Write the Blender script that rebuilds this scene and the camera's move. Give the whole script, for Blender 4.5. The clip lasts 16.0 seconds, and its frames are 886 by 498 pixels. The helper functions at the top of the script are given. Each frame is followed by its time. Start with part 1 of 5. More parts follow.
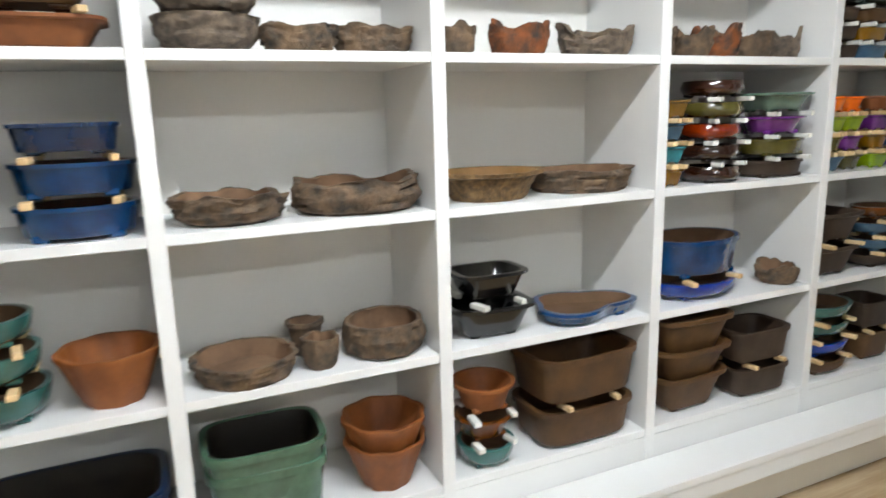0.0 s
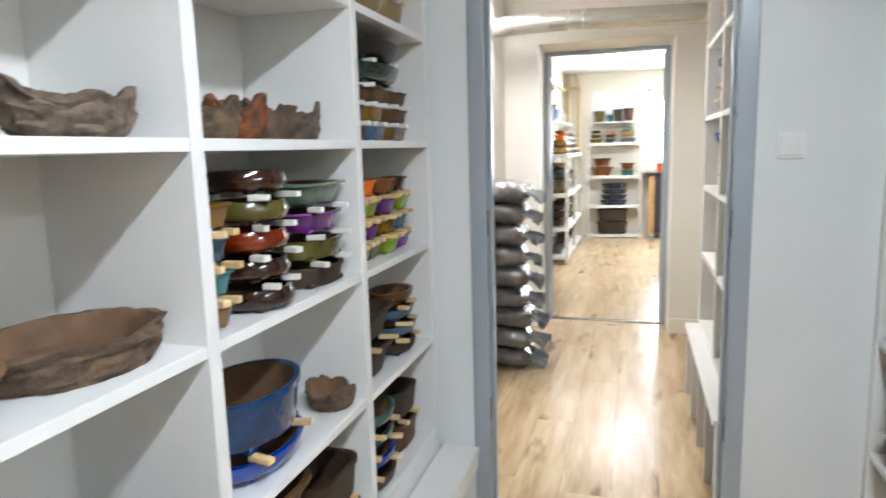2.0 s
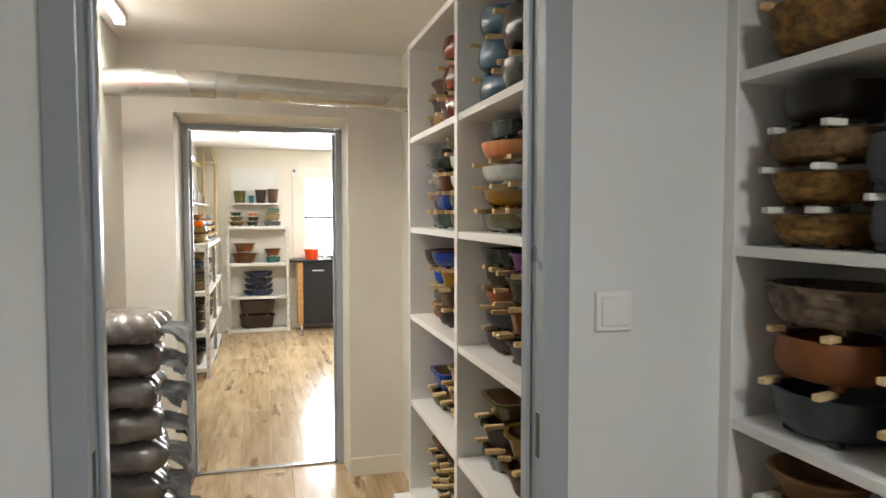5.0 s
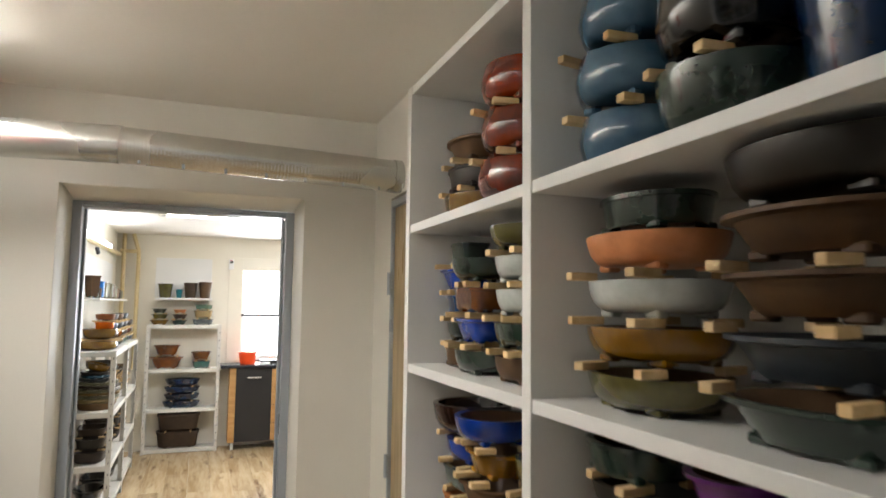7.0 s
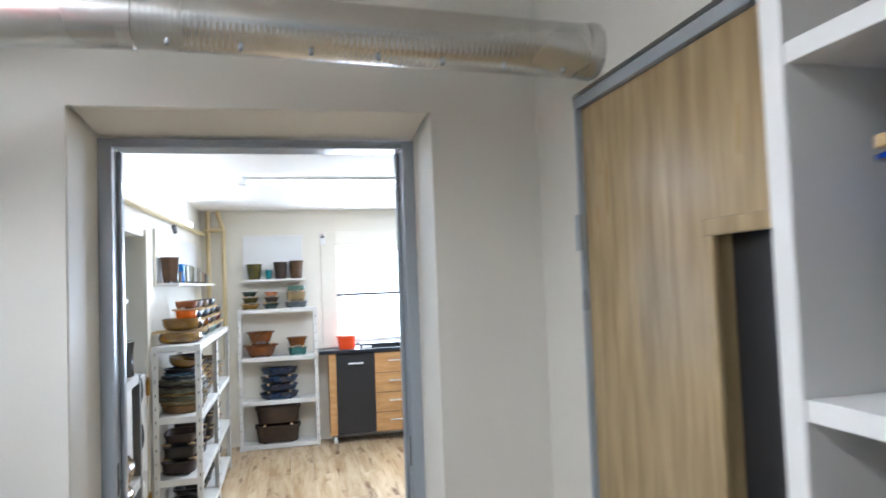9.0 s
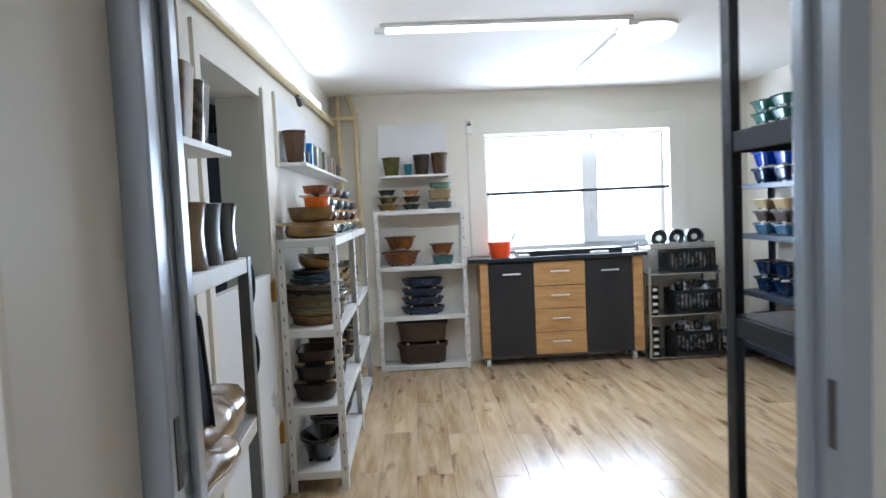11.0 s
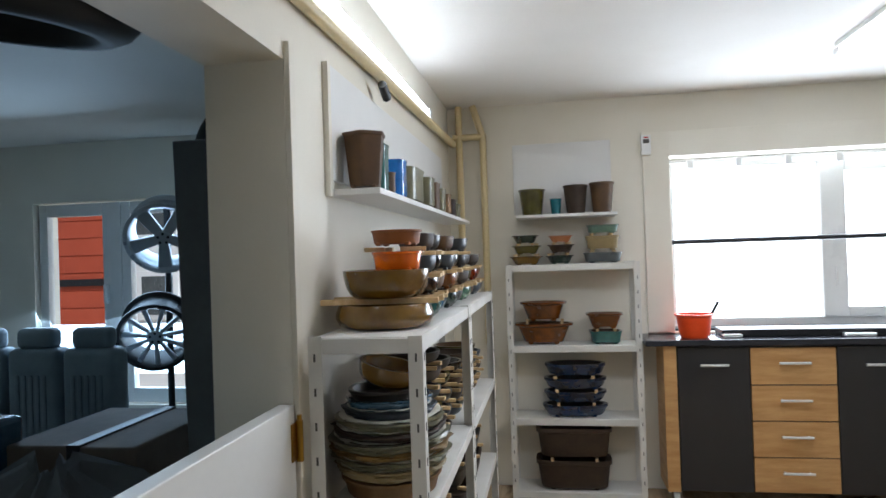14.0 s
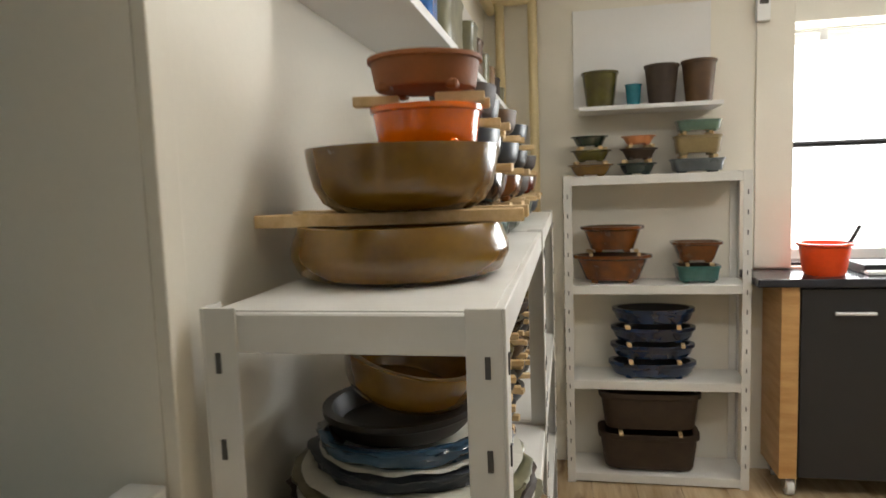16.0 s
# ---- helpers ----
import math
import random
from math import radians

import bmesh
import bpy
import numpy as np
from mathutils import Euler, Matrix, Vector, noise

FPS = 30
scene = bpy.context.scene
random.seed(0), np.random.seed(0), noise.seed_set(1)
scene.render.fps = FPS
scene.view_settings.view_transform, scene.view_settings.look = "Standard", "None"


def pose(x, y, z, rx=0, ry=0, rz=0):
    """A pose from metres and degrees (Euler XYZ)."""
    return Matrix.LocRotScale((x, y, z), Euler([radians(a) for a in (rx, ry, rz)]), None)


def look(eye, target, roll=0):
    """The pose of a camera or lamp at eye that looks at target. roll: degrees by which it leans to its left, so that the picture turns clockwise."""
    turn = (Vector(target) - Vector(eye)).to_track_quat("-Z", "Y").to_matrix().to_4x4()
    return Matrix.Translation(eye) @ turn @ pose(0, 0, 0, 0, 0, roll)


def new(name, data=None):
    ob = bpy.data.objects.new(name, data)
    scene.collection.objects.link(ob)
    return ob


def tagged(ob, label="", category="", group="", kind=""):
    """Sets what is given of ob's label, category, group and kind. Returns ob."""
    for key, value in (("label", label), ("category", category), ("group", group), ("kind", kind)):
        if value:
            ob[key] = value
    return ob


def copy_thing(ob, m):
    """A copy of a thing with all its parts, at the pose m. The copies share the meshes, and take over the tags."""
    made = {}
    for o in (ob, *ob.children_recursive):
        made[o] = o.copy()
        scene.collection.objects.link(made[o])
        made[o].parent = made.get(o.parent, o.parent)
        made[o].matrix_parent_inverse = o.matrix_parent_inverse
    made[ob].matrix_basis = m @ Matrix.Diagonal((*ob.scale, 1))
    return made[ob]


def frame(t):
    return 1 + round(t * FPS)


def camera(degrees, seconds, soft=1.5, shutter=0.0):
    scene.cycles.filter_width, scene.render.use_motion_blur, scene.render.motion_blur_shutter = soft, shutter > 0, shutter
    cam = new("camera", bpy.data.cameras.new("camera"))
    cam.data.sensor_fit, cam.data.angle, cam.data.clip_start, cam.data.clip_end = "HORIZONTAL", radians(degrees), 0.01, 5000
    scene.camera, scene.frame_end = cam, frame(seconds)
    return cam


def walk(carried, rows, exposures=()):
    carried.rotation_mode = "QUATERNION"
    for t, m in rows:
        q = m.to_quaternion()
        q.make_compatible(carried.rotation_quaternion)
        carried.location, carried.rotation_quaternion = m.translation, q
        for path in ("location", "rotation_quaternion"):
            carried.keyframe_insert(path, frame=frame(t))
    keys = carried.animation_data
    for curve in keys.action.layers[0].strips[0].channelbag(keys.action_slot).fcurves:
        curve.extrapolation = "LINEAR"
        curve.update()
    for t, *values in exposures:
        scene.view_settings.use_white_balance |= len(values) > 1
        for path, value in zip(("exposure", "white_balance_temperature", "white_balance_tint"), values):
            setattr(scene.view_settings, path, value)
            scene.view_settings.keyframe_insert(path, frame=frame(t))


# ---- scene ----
cam = camera(68.4, 16.0, shutter=0.35)
PATH = [
    (0, (0.248, 0.226, 1.262), (1.051, 2.011, 0.849), -1.5),
    (0.5, (0.304, 0.421, 1.308), (1.398, 2.046, 0.905), 0.0),
    (1, (0.34, 0.594, 1.332), (1.805, 1.897, 0.936), -2.9),
    (1.5, (0.459, 0.753, 1.337), (2.183, 1.704, 0.988), -2.2),
    (2, (0.575, 0.889, 1.361), (2.47, 1.451, 1.058), -1.6),
    (2.5, (0.659, 1.042, 1.384), (2.631, 1.145, 1.07), -2.9),
    (3, (0.825, 1.09, 1.405), (2.789, 0.899, 1.074), -1.9),
    (3.5, (1.048, 1.048, 1.451), (3.011, 0.789, 1.173), -0.1),
    (4, (1.245, 1.049, 1.499), (3.207, 0.726, 1.284), -0.5),
    (4.2, (1.312, 1.062, 1.51), (3.269, 0.689, 1.331), -0.5),
    (6.3, (2.287, 1.131, 1.574), (4.165, 0.444, 1.54), 0.3),
    (6.5, (2.37, 1.109, 1.583), (4.243, 0.407, 1.593), 0.2),
    (7, (2.603, 1.05, 1.633), (4.47, 0.355, 1.807), 0.7),
    (7.5, (2.833, 1.034, 1.658), (4.674, 0.292, 1.906), 0.3),
    (8, (3.07, 1.044, 1.674), (4.887, 0.255, 1.95), -1.5),
    (8.5, (3.345, 1.029, 1.644), (5.215, 0.343, 1.824), -3.3),
    (9, (3.652, 1.031, 1.617), (5.598, 0.578, 1.71), -2.2),
    (9.5, (3.93, 1.056, 1.55), (5.905, 0.744, 1.58), -1.8),
    (11.8, (5.292, 1.251, 1.353), (7.287, 1.328, 1.236), -3.6),
    (12, (5.383, 1.246, 1.375), (7.377, 1.39, 1.292), -3.5),
    (12.5, (5.631, 1.258, 1.424), (7.616, 1.507, 1.394), -2.8),
    (13, (5.899, 1.303, 1.451), (7.887, 1.515, 1.494), -2.4),
    (13.5, (6.198, 1.306, 1.448), (8.187, 1.516, 1.468), -2.3),
    (14, (6.52, 1.293, 1.457), (8.492, 1.623, 1.479), -1.9),
    (14.5, (6.783, 1.344, 1.433), (8.751, 1.703, 1.397), -1.3),
    (15, (7.046, 1.418, 1.416), (9.004, 1.816, 1.314), -1.8),
    (15.5, (7.306, 1.493, 1.403), (9.246, 1.964, 1.283), -2.0),
    (16, (7.506, 1.555, 1.377), (9.46, 1.932, 1.178), -2.0),
]
EXPOSE = [(0, 0.58, 6250, 10), (1.5, 0.57, 6050, 10), (2.5, 0.46, 5950, 10), (4.2, 0.15, 6350, 10), (6.3, -0.42, 7050, 10), (7.0, -0.42, 6500, 10), (8.0, -0.33, 5900, 10), (9.0, -0.25, 5350, 10), (9.7, -0.45, 5000, 10), (11.8, -1.1, 5650, 10), (13.5, -1.28, 5750, 10), (14.5, -1.32, 6050, 10), (15.0, -1.27, 6400, 10), (16, -1.13, 6850, 10)]
walk(cam, [(t, look(eye, target, roll)) for t, eye, target, roll in PATH], EXPOSE)

# ---- light ----
world = bpy.data.worlds.new("sky")
scene.world = world
world.use_nodes = True
wn = world.node_tree
sky = wn.nodes.new("ShaderNodeTexSky")
sky.sky_type, sky.sun_disc = "NISHITA", False
sky.sun_elevation, sky.sun_rotation = radians(51), radians(243)
wn.links.new(sky.outputs[0], wn.nodes["Background"].inputs[0])
wn.nodes["Background"].inputs[1].default_value = 0.15


def area(name, m, sx, sy, watts, colour=(1, 1, 1)):
    d = bpy.data.lights.new(name, "AREA")
    d.shape, d.size, d.size_y, d.energy, d.color = "RECTANGLE", sx, sy, watts, colour
    ob = new(name, d)
    ob.matrix_world = m
    return ob


sun = new("sun", bpy.data.lights.new("sun", "SUN"))
sun.data.energy, sun.data.angle, sun.data.color = 4.5, radians(0.6), (1.0, 0.95, 0.88)
sun.matrix_world = look((0, 0, 10), (5.0, 2.5, 3.0))
COOL, WARM, SHOP, DAY = (0.90, 0.96, 1.0), (1.0, 0.965, 0.90), (0.95, 0.97, 1.0), (0.88, 0.94, 1.0)
area("tube_glow_store", pose(0.8, 0.5, 2.36), 1.2, 0.12, 29, COOL)
# added rear fill, softens the shade on the shelf backs
area("fill_store_rear", pose(0.6, -1.5, 2.36), 1.2, 0.12, 17, COOL)
area("tube_glow_passage", pose(4.25, 1.72, 2.38), 1.3, 0.06, 27, WARM).data.spread = radians(150)
area("tube_glow_cross", pose(8.5, 0.66, 2.33), 0.05, 1.3, 27, SHOP)
area("tube_glow_long", pose(9.3, -0.1, 2.33), 1.1, 0.05, 19, SHOP)
area("daylight_shop", pose(10.80, -0.26, 1.5, 0, 90, 0), 1.0, 1.6, 112, DAY)
area("daylight_garage", pose(10.60, 4.3, 1.25, 0, 58, 0), 1.4, 1.4, 88, (0.55, 0.78, 1.0))


# ---- materials ----
def srgb(h):
    v = [int(h[i:i + 2], 16) / 255 for i in (0, 2, 4)]
    return tuple(c / 12.92 if c <= 0.04045 else ((c + 0.055) / 1.055) ** 2.4 for c in v) + (1,)


def mix_node(nt, fac, a, b):
    n = nt.nodes.new("ShaderNodeMix")
    n.data_type = "RGBA"
    nt.links.new(fac, n.inputs[0])
    for i, v in ((6, a), (7, b)):
        if isinstance(v, tuple):
            n.inputs[i].default_value = v
        else:
            nt.links.new(v, n.inputs[i])
    return n.outputs[2]


def noise_node(nt, vec, scale, detail=4.0, rough=0.55):
    n = nt.nodes.new("ShaderNodeTexNoise")
    n.inputs["Scale"].default_value, n.inputs["Detail"].default_value, n.inputs["Roughness"].default_value = scale, detail, rough
    nt.links.new(vec, n.inputs["Vector"])
    return n.outputs["Fac"]


def ramp_node(nt, fac, lo, hi):
    n = nt.nodes.new("ShaderNodeMapRange")
    n.inputs[1].default_value, n.inputs[2].default_value = lo, hi
    nt.links.new(fac, n.inputs[0])
    return n.outputs[0]


def material(name, base, second=None, rough=0.5, metal=0.0, big=3.0, fine=60.0, bump=0.15, dist=0.002, stretch=(1, 1, 1),
             coat=0.0, vary=0.0, lo=0.35, hi=0.7, grain=0.24, gain=1.0, sat=1.0):
    """Two colours mixed by a broad and a fine noise, with fine relief; vary shifts the value from object to object."""
    m = bpy.data.materials.new(name)
    m.use_nodes = True
    nt = m.node_tree
    b = nt.nodes["Principled BSDF"]
    tc = nt.nodes.new("ShaderNodeTexCoord")
    mp = nt.nodes.new("ShaderNodeMapping")
    mp.inputs["Scale"].default_value = stretch
    nt.links.new(tc.outputs["Object"], mp.inputs[0])
    info = nt.nodes.new("ShaderNodeObjectInfo")
    off = nt.nodes.new("ShaderNodeVectorMath")
    off.operation = "MULTIPLY_ADD"
    nt.links.new(info.outputs["Random"], off.inputs[0])
    off.inputs[1].default_value = (7.3, 3.1, 5.7)
    nt.links.new(mp.outputs[0], off.inputs[2])
    v = off.outputs[0]
    n1, n2 = noise_node(nt, v, big), noise_node(nt, v, fine, 6)
    base = srgb(base) if isinstance(base, str) else base
    second = srgb(second) if isinstance(second, str) else (second or tuple(c * 0.82 for c in base[:3]) + (1,))
    col = mix_node(nt, ramp_node(nt, n1, lo, hi), base, second)
    dark = nt.nodes.new("ShaderNodeHueSaturation")
    nt.links.new(col, dark.inputs["Color"])
    add = nt.nodes.new("ShaderNodeMath")
    add.operation = "MULTIPLY_ADD"
    nt.links.new(n2, add.inputs[0])
    add.inputs[1].default_value, add.inputs[2].default_value = grain * gain, (1 - grain / 2) * gain
    dark.inputs["Saturation"].default_value = sat
    val = add.outputs[0]
    if vary:
        w = nt.nodes.new("ShaderNodeMath")
        w.operation = "MULTIPLY_ADD"
        nt.links.new(info.outputs["Random"], w.inputs[0])
        w.inputs[1].default_value, w.inputs[2].default_value = vary, 1 - vary / 2
        x = nt.nodes.new("ShaderNodeMath")
        x.operation = "MULTIPLY"
        nt.links.new(w.outputs[0], x.inputs[0])
        nt.links.new(val, x.inputs[1])
        val = x.outputs[0]
    nt.links.new(val, dark.inputs["Value"])
    nt.links.new(dark.outputs[0], b.inputs["Base Color"])
    r = nt.nodes.new("ShaderNodeMath")
    r.operation = "MULTIPLY_ADD"
    nt.links.new(n1, r.inputs[0])
    r.inputs[1].default_value, r.inputs[2].default_value = 0.16, max(0.02, rough - 0.08)
    nt.links.new(r.outputs[0], b.inputs["Roughness"])
    b.inputs["Metallic"].default_value = metal
    b.inputs["Coat Weight"].default_value, b.inputs["Coat Roughness"].default_value = coat, 0.12
    if bump:
        bp = nt.nodes.new("ShaderNodeBump")
        bp.inputs["Strength"].default_value, bp.inputs["Distance"].default_value = bump, dist
        nt.links.new(n2, bp.inputs["Height"])
        nt.links.new(bp.outputs[0], b.inputs["Normal"])
    return m


def glow(name, colour, strength):
    m = bpy.data.materials.new(name)
    m.use_nodes = True
    b = m.node_tree.nodes["Principled BSDF"]
    b.inputs["Base Color"].default_value = (0.8, 0.8, 0.8, 1)
    b.inputs["Emission Color"].default_value = (*colour, 1)
    b.inputs["Emission Strength"].default_value = strength
    return m


def plank_material(name, light, dark, knot, rough):
    """Laminate oak: long grain, broad streaks, knots; each plank its own piece of it."""
    m = bpy.data.materials.new(name)
    m.use_nodes = True
    nt = m.node_tree
    b = nt.nodes["Principled BSDF"]
    tc = nt.nodes.new("ShaderNodeTexCoord")
    info = nt.nodes.new("ShaderNodeObjectInfo")
    off = nt.nodes.new("ShaderNodeVectorMath")
    off.operation = "MULTIPLY_ADD"
    nt.links.new(info.outputs["Random"], off.inputs[0])
    off.inputs[1].default_value = (31, 17, 5)
    nt.links.new(tc.outputs["Object"], off.inputs[2])
    mp = nt.nodes.new("ShaderNodeMapping")
    mp.inputs["Scale"].default_value = (1.1, 9, 9)
    nt.links.new(off.outputs[0], mp.inputs[0])
    n1 = noise_node(nt, mp.outputs[0], 1.6, 5, 0.6)
    mp2 = nt.nodes.new("ShaderNodeMapping")
    mp2.inputs["Scale"].default_value = (3, 70, 70)
    nt.links.new(off.outputs[0], mp2.inputs[0])
    n2 = noise_node(nt, mp2.outputs[0], 2.0, 4, 0.6)
    mp3 = nt.nodes.new("ShaderNodeMapping")
    mp3.inputs["Scale"].default_value = (2.2, 9, 9)
    nt.links.new(off.outputs[0], mp3.inputs[0])
    n3 = noise_node(nt, mp3.outputs[0], 1.1, 3, 0.5)
    col = mix_node(nt, ramp_node(nt, n1, 0.38, 0.68), srgb(light), srgb(dark))
    col = mix_node(nt, ramp_node(nt, n3, 0.59, 0.72), col, srgb(knot))
    hs = nt.nodes.new("ShaderNodeHueSaturation")
    nt.links.new(col, hs.inputs["Color"])
    a = nt.nodes.new("ShaderNodeMath")
    a.operation = "MULTIPLY_ADD"
    nt.links.new(n2, a.inputs[0])
    a.inputs[1].default_value, a.inputs[2].default_value = 0.34, 0.83
    w = nt.nodes.new("ShaderNodeMath")
    w.operation = "MULTIPLY_ADD"
    nt.links.new(info.outputs["Random"], w.inputs[0])
    w.inputs[1].default_value, w.inputs[2].default_value = 0.16, 0.92
    x = nt.nodes.new("ShaderNodeMath")
    x.operation = "MULTIPLY"
    nt.links.new(a.outputs[0], x.inputs[0])
    nt.links.new(w.outputs[0], x.inputs[1])
    nt.links.new(x.outputs[0], hs.inputs["Value"])
    nt.links.new(hs.outputs[0], b.inputs["Base Color"])
    b.inputs["Roughness"].default_value = rough
    bp = nt.nodes.new("ShaderNodeBump")
    bp.inputs["Strength"].default_value, bp.inputs["Distance"].default_value = 0.12, 0.001
    nt.links.new(n2, bp.inputs["Height"])
    nt.links.new(bp.outputs[0], b.inputs["Normal"])
    return m


def glass_material(name, colour=(1, 1, 1, 1), rough=0.0):
    m = bpy.data.materials.new(name)
    m.use_nodes = True
    b = m.node_tree.nodes["Principled BSDF"]
    b.inputs["Base Color"].default_value = colour
    b.inputs["Transmission Weight"].default_value, b.inputs["Roughness"].default_value, b.inputs["IOR"].default_value = 1.0, rough, 1.1
    return m


M = {
    "wall": material("wall_paint", "e8e3d6", "e0dacb", 0.62, big=1.2, fine=110, bump=0.05, dist=0.0015, grain=0.05),
    "wall_cool": material("cool_wall_paint", "e3e5e5", "dadcdb", 0.5, big=1.2, fine=110, bump=0.05, dist=0.0015, grain=0.05),
    "wall_pass": material("passage_wall_paint", "e3e0d7", "dbd8d0", 0.55, big=1.2, fine=110, bump=0.05, dist=0.0015, grain=0.05),
    # cream lifted towards white: stands in for light falling on the door reveal
    "lining": material("cream_lining_lightened", "f3efe5", "ece8de", 0.5, big=1.5, fine=110, bump=0.04, grain=0.04),
    "inner_clay": material("bare_orange_clay", "7d5f45", "5c4633", 0.85, big=12, fine=60, bump=0.35),
    "film": material("dark_film_wrap", "d4d6d8", "3c3d40", 0.12, 0.0, big=16, fine=26, bump=0.8, dist=0.01, coat=0.8, lo=0.42, hi=0.58),
    "satin": material("satin_steel_handle", "e6e6e4", "d8d8d6", 0.3, 0.25, bump=0.02, grain=0.05),
    "galv": material("dull_galvanised_post", "8f908d", "7a7b79", 0.4, 0.5, big=6, fine=60, bump=0.04),
    "ceiling": material("ceiling_paint", "efece6", "e8e4dc", 0.7, big=1.0, fine=80, bump=0.15, grain=0.05),
    "white": material("white_melamine", "e6e5e2", "dfdedb", 0.38, big=2.0, fine=140, bump=0.04, grain=0.05),
    "back": material("white_backboard", "e8e6e0", "e2dfd8", 0.5, big=1.5, fine=90, bump=0.04, grain=0.05),
    "steel": material("grey_painted_steel", "a7aeb6", "a2a9b1", 0.3, 0.15, big=2, fine=90, bump=0.02, grain=0.05),
    "rack": material("white_painted_metal", "dedcd6", "cfccc4", 0.36, 0.0, big=5, fine=70, bump=0.05, grain=0.05),
    "slot": material("slot_shadow", "55534f", None, 0.7),
    "duct": material("galvanised_steel", "cfcfcb", "c4c4c0", 0.27, 0.92, big=1, fine=40, bump=0.0, grain=0.04),
    "oak": plank_material("oak_veneer_floor", "c4ad8b", "a38863", "755b42", 0.22),
    "oakdoor": material("oak_veneer_upright", "b8a279", "8d7852", 0.3, big=5, fine=40, bump=0.08, stretch=(6, 6, 0.6), lo=0.3, hi=0.75),
    "beech": material("light_oak_front", "c99f69", "b2844e", 0.42, big=4, fine=50, bump=0.05, stretch=(1, 1, 7)),
    "grey": material("anthracite_front", "29292b", "252527", 0.42, big=3, fine=90, bump=0.04, grain=0.05),
    "counter": material("dark_worktop", "2e2f36", "26272c", 0.2, big=5, fine=120, bump=0.03),
    "chrome": material("brushed_chrome", "c9c9c9", "b5b5b5", 0.22, 1.0, big=6, fine=90, bump=0.02),
    "wood": material("raw_pine_block", "dcc093", "c9a671", 0.65, big=9, fine=70, bump=0.15, stretch=(1, 5, 5), vary=0.3),
    "foam": material("white_foam_block", "dedcd4", "d0cdc2", 0.8, big=9, fine=90, bump=0.1),
    "brass": material("brass", "b08a3c", "96722c", 0.3, 1.0, bump=0.02),
    "plastic": material("white_plastic", "e9e9e7", "e2e2df", 0.3, bump=0.02, grain=0.05),
    "black": material("black_plastic", "17181a", "101112", 0.45, bump=0.05),
    "rubber": material("black_rubber", "141414", "1c1c1c", 0.7, bump=0.1),
    "pipe": material("cream_pipe_paint", "d9c79a", "cdb98a", 0.4, bump=0.03),
    "red": material("red_enamel", "c01a18", "a81412", 0.25, bump=0.02),
    "orange_plastic": material("orange_plastic", "f0501c", "e2440f", 0.35, bump=0.02),
    "leather": material("grey_leather", "76868f", "66757e", 0.42, big=6, fine=120, bump=0.25),
    "cloth": material("dark_blue_nylon", "2f3a4c", "252e3c", 0.55, big=6, fine=160, bump=0.3),
    "alloy": material("silver_alloy", "c4c8cc", "b4b9bd", 0.3, 0.35, bump=0.02),
    "carton": material("grey_brown_carton", "7d6f63", "6a5d52", 0.75, big=4, fine=70, bump=0.1),
    "board": material("charcoal_board", "6a6d70", "585b5e", 0.75, big=3, fine=60, bump=0.1),
    "bag": material("grey_plastic_sack", "77726d", "5f5a56", 0.26, 0.0, big=9, fine=30, bump=0.5, dist=0.006, coat=0.6),
    "wrap": material("brown_plastic_wrap", "a5875a", "7f6642", 0.18, 0.0, big=9, fine=22, bump=0.6, dist=0.008, coat=0.7),
    "paper": material("pale_tissue_lit_slot", "d9d6cb", "c8c5b8", 0.6, bump=0.2),
    "foil": material("clear_film_wrap", "c6c7c9", "8e9092", 0.14, 0.2, big=14, fine=26, bump=0.7, dist=0.008),
    "bluerack": material("blue_grey_metal", "39424f", "303844", 0.4, 0.2, bump=0.03),
    "rim_light": glow("tube_light", (1.0, 0.98, 0.95), 17.0),
    "tube_bright": glow("bright_tube_light", (0.93, 0.97, 1.0), 42.0),
    "outside": glow("white_daylight", (0.92, 0.96, 1.0), 5.0),
    "outside_red": material("terracotta_render", "c4583a", "b44c30", 0.7, big=2),
    "glass": glass_material("window_glass"),
    "lamp_shade": glow("lit_shade", (1.0, 0.99, 0.96), 3.0),
    "soil": material("dry_inner_clay", "664b33", "50391f", 0.85, big=8, fine=60, bump=0.3),
}
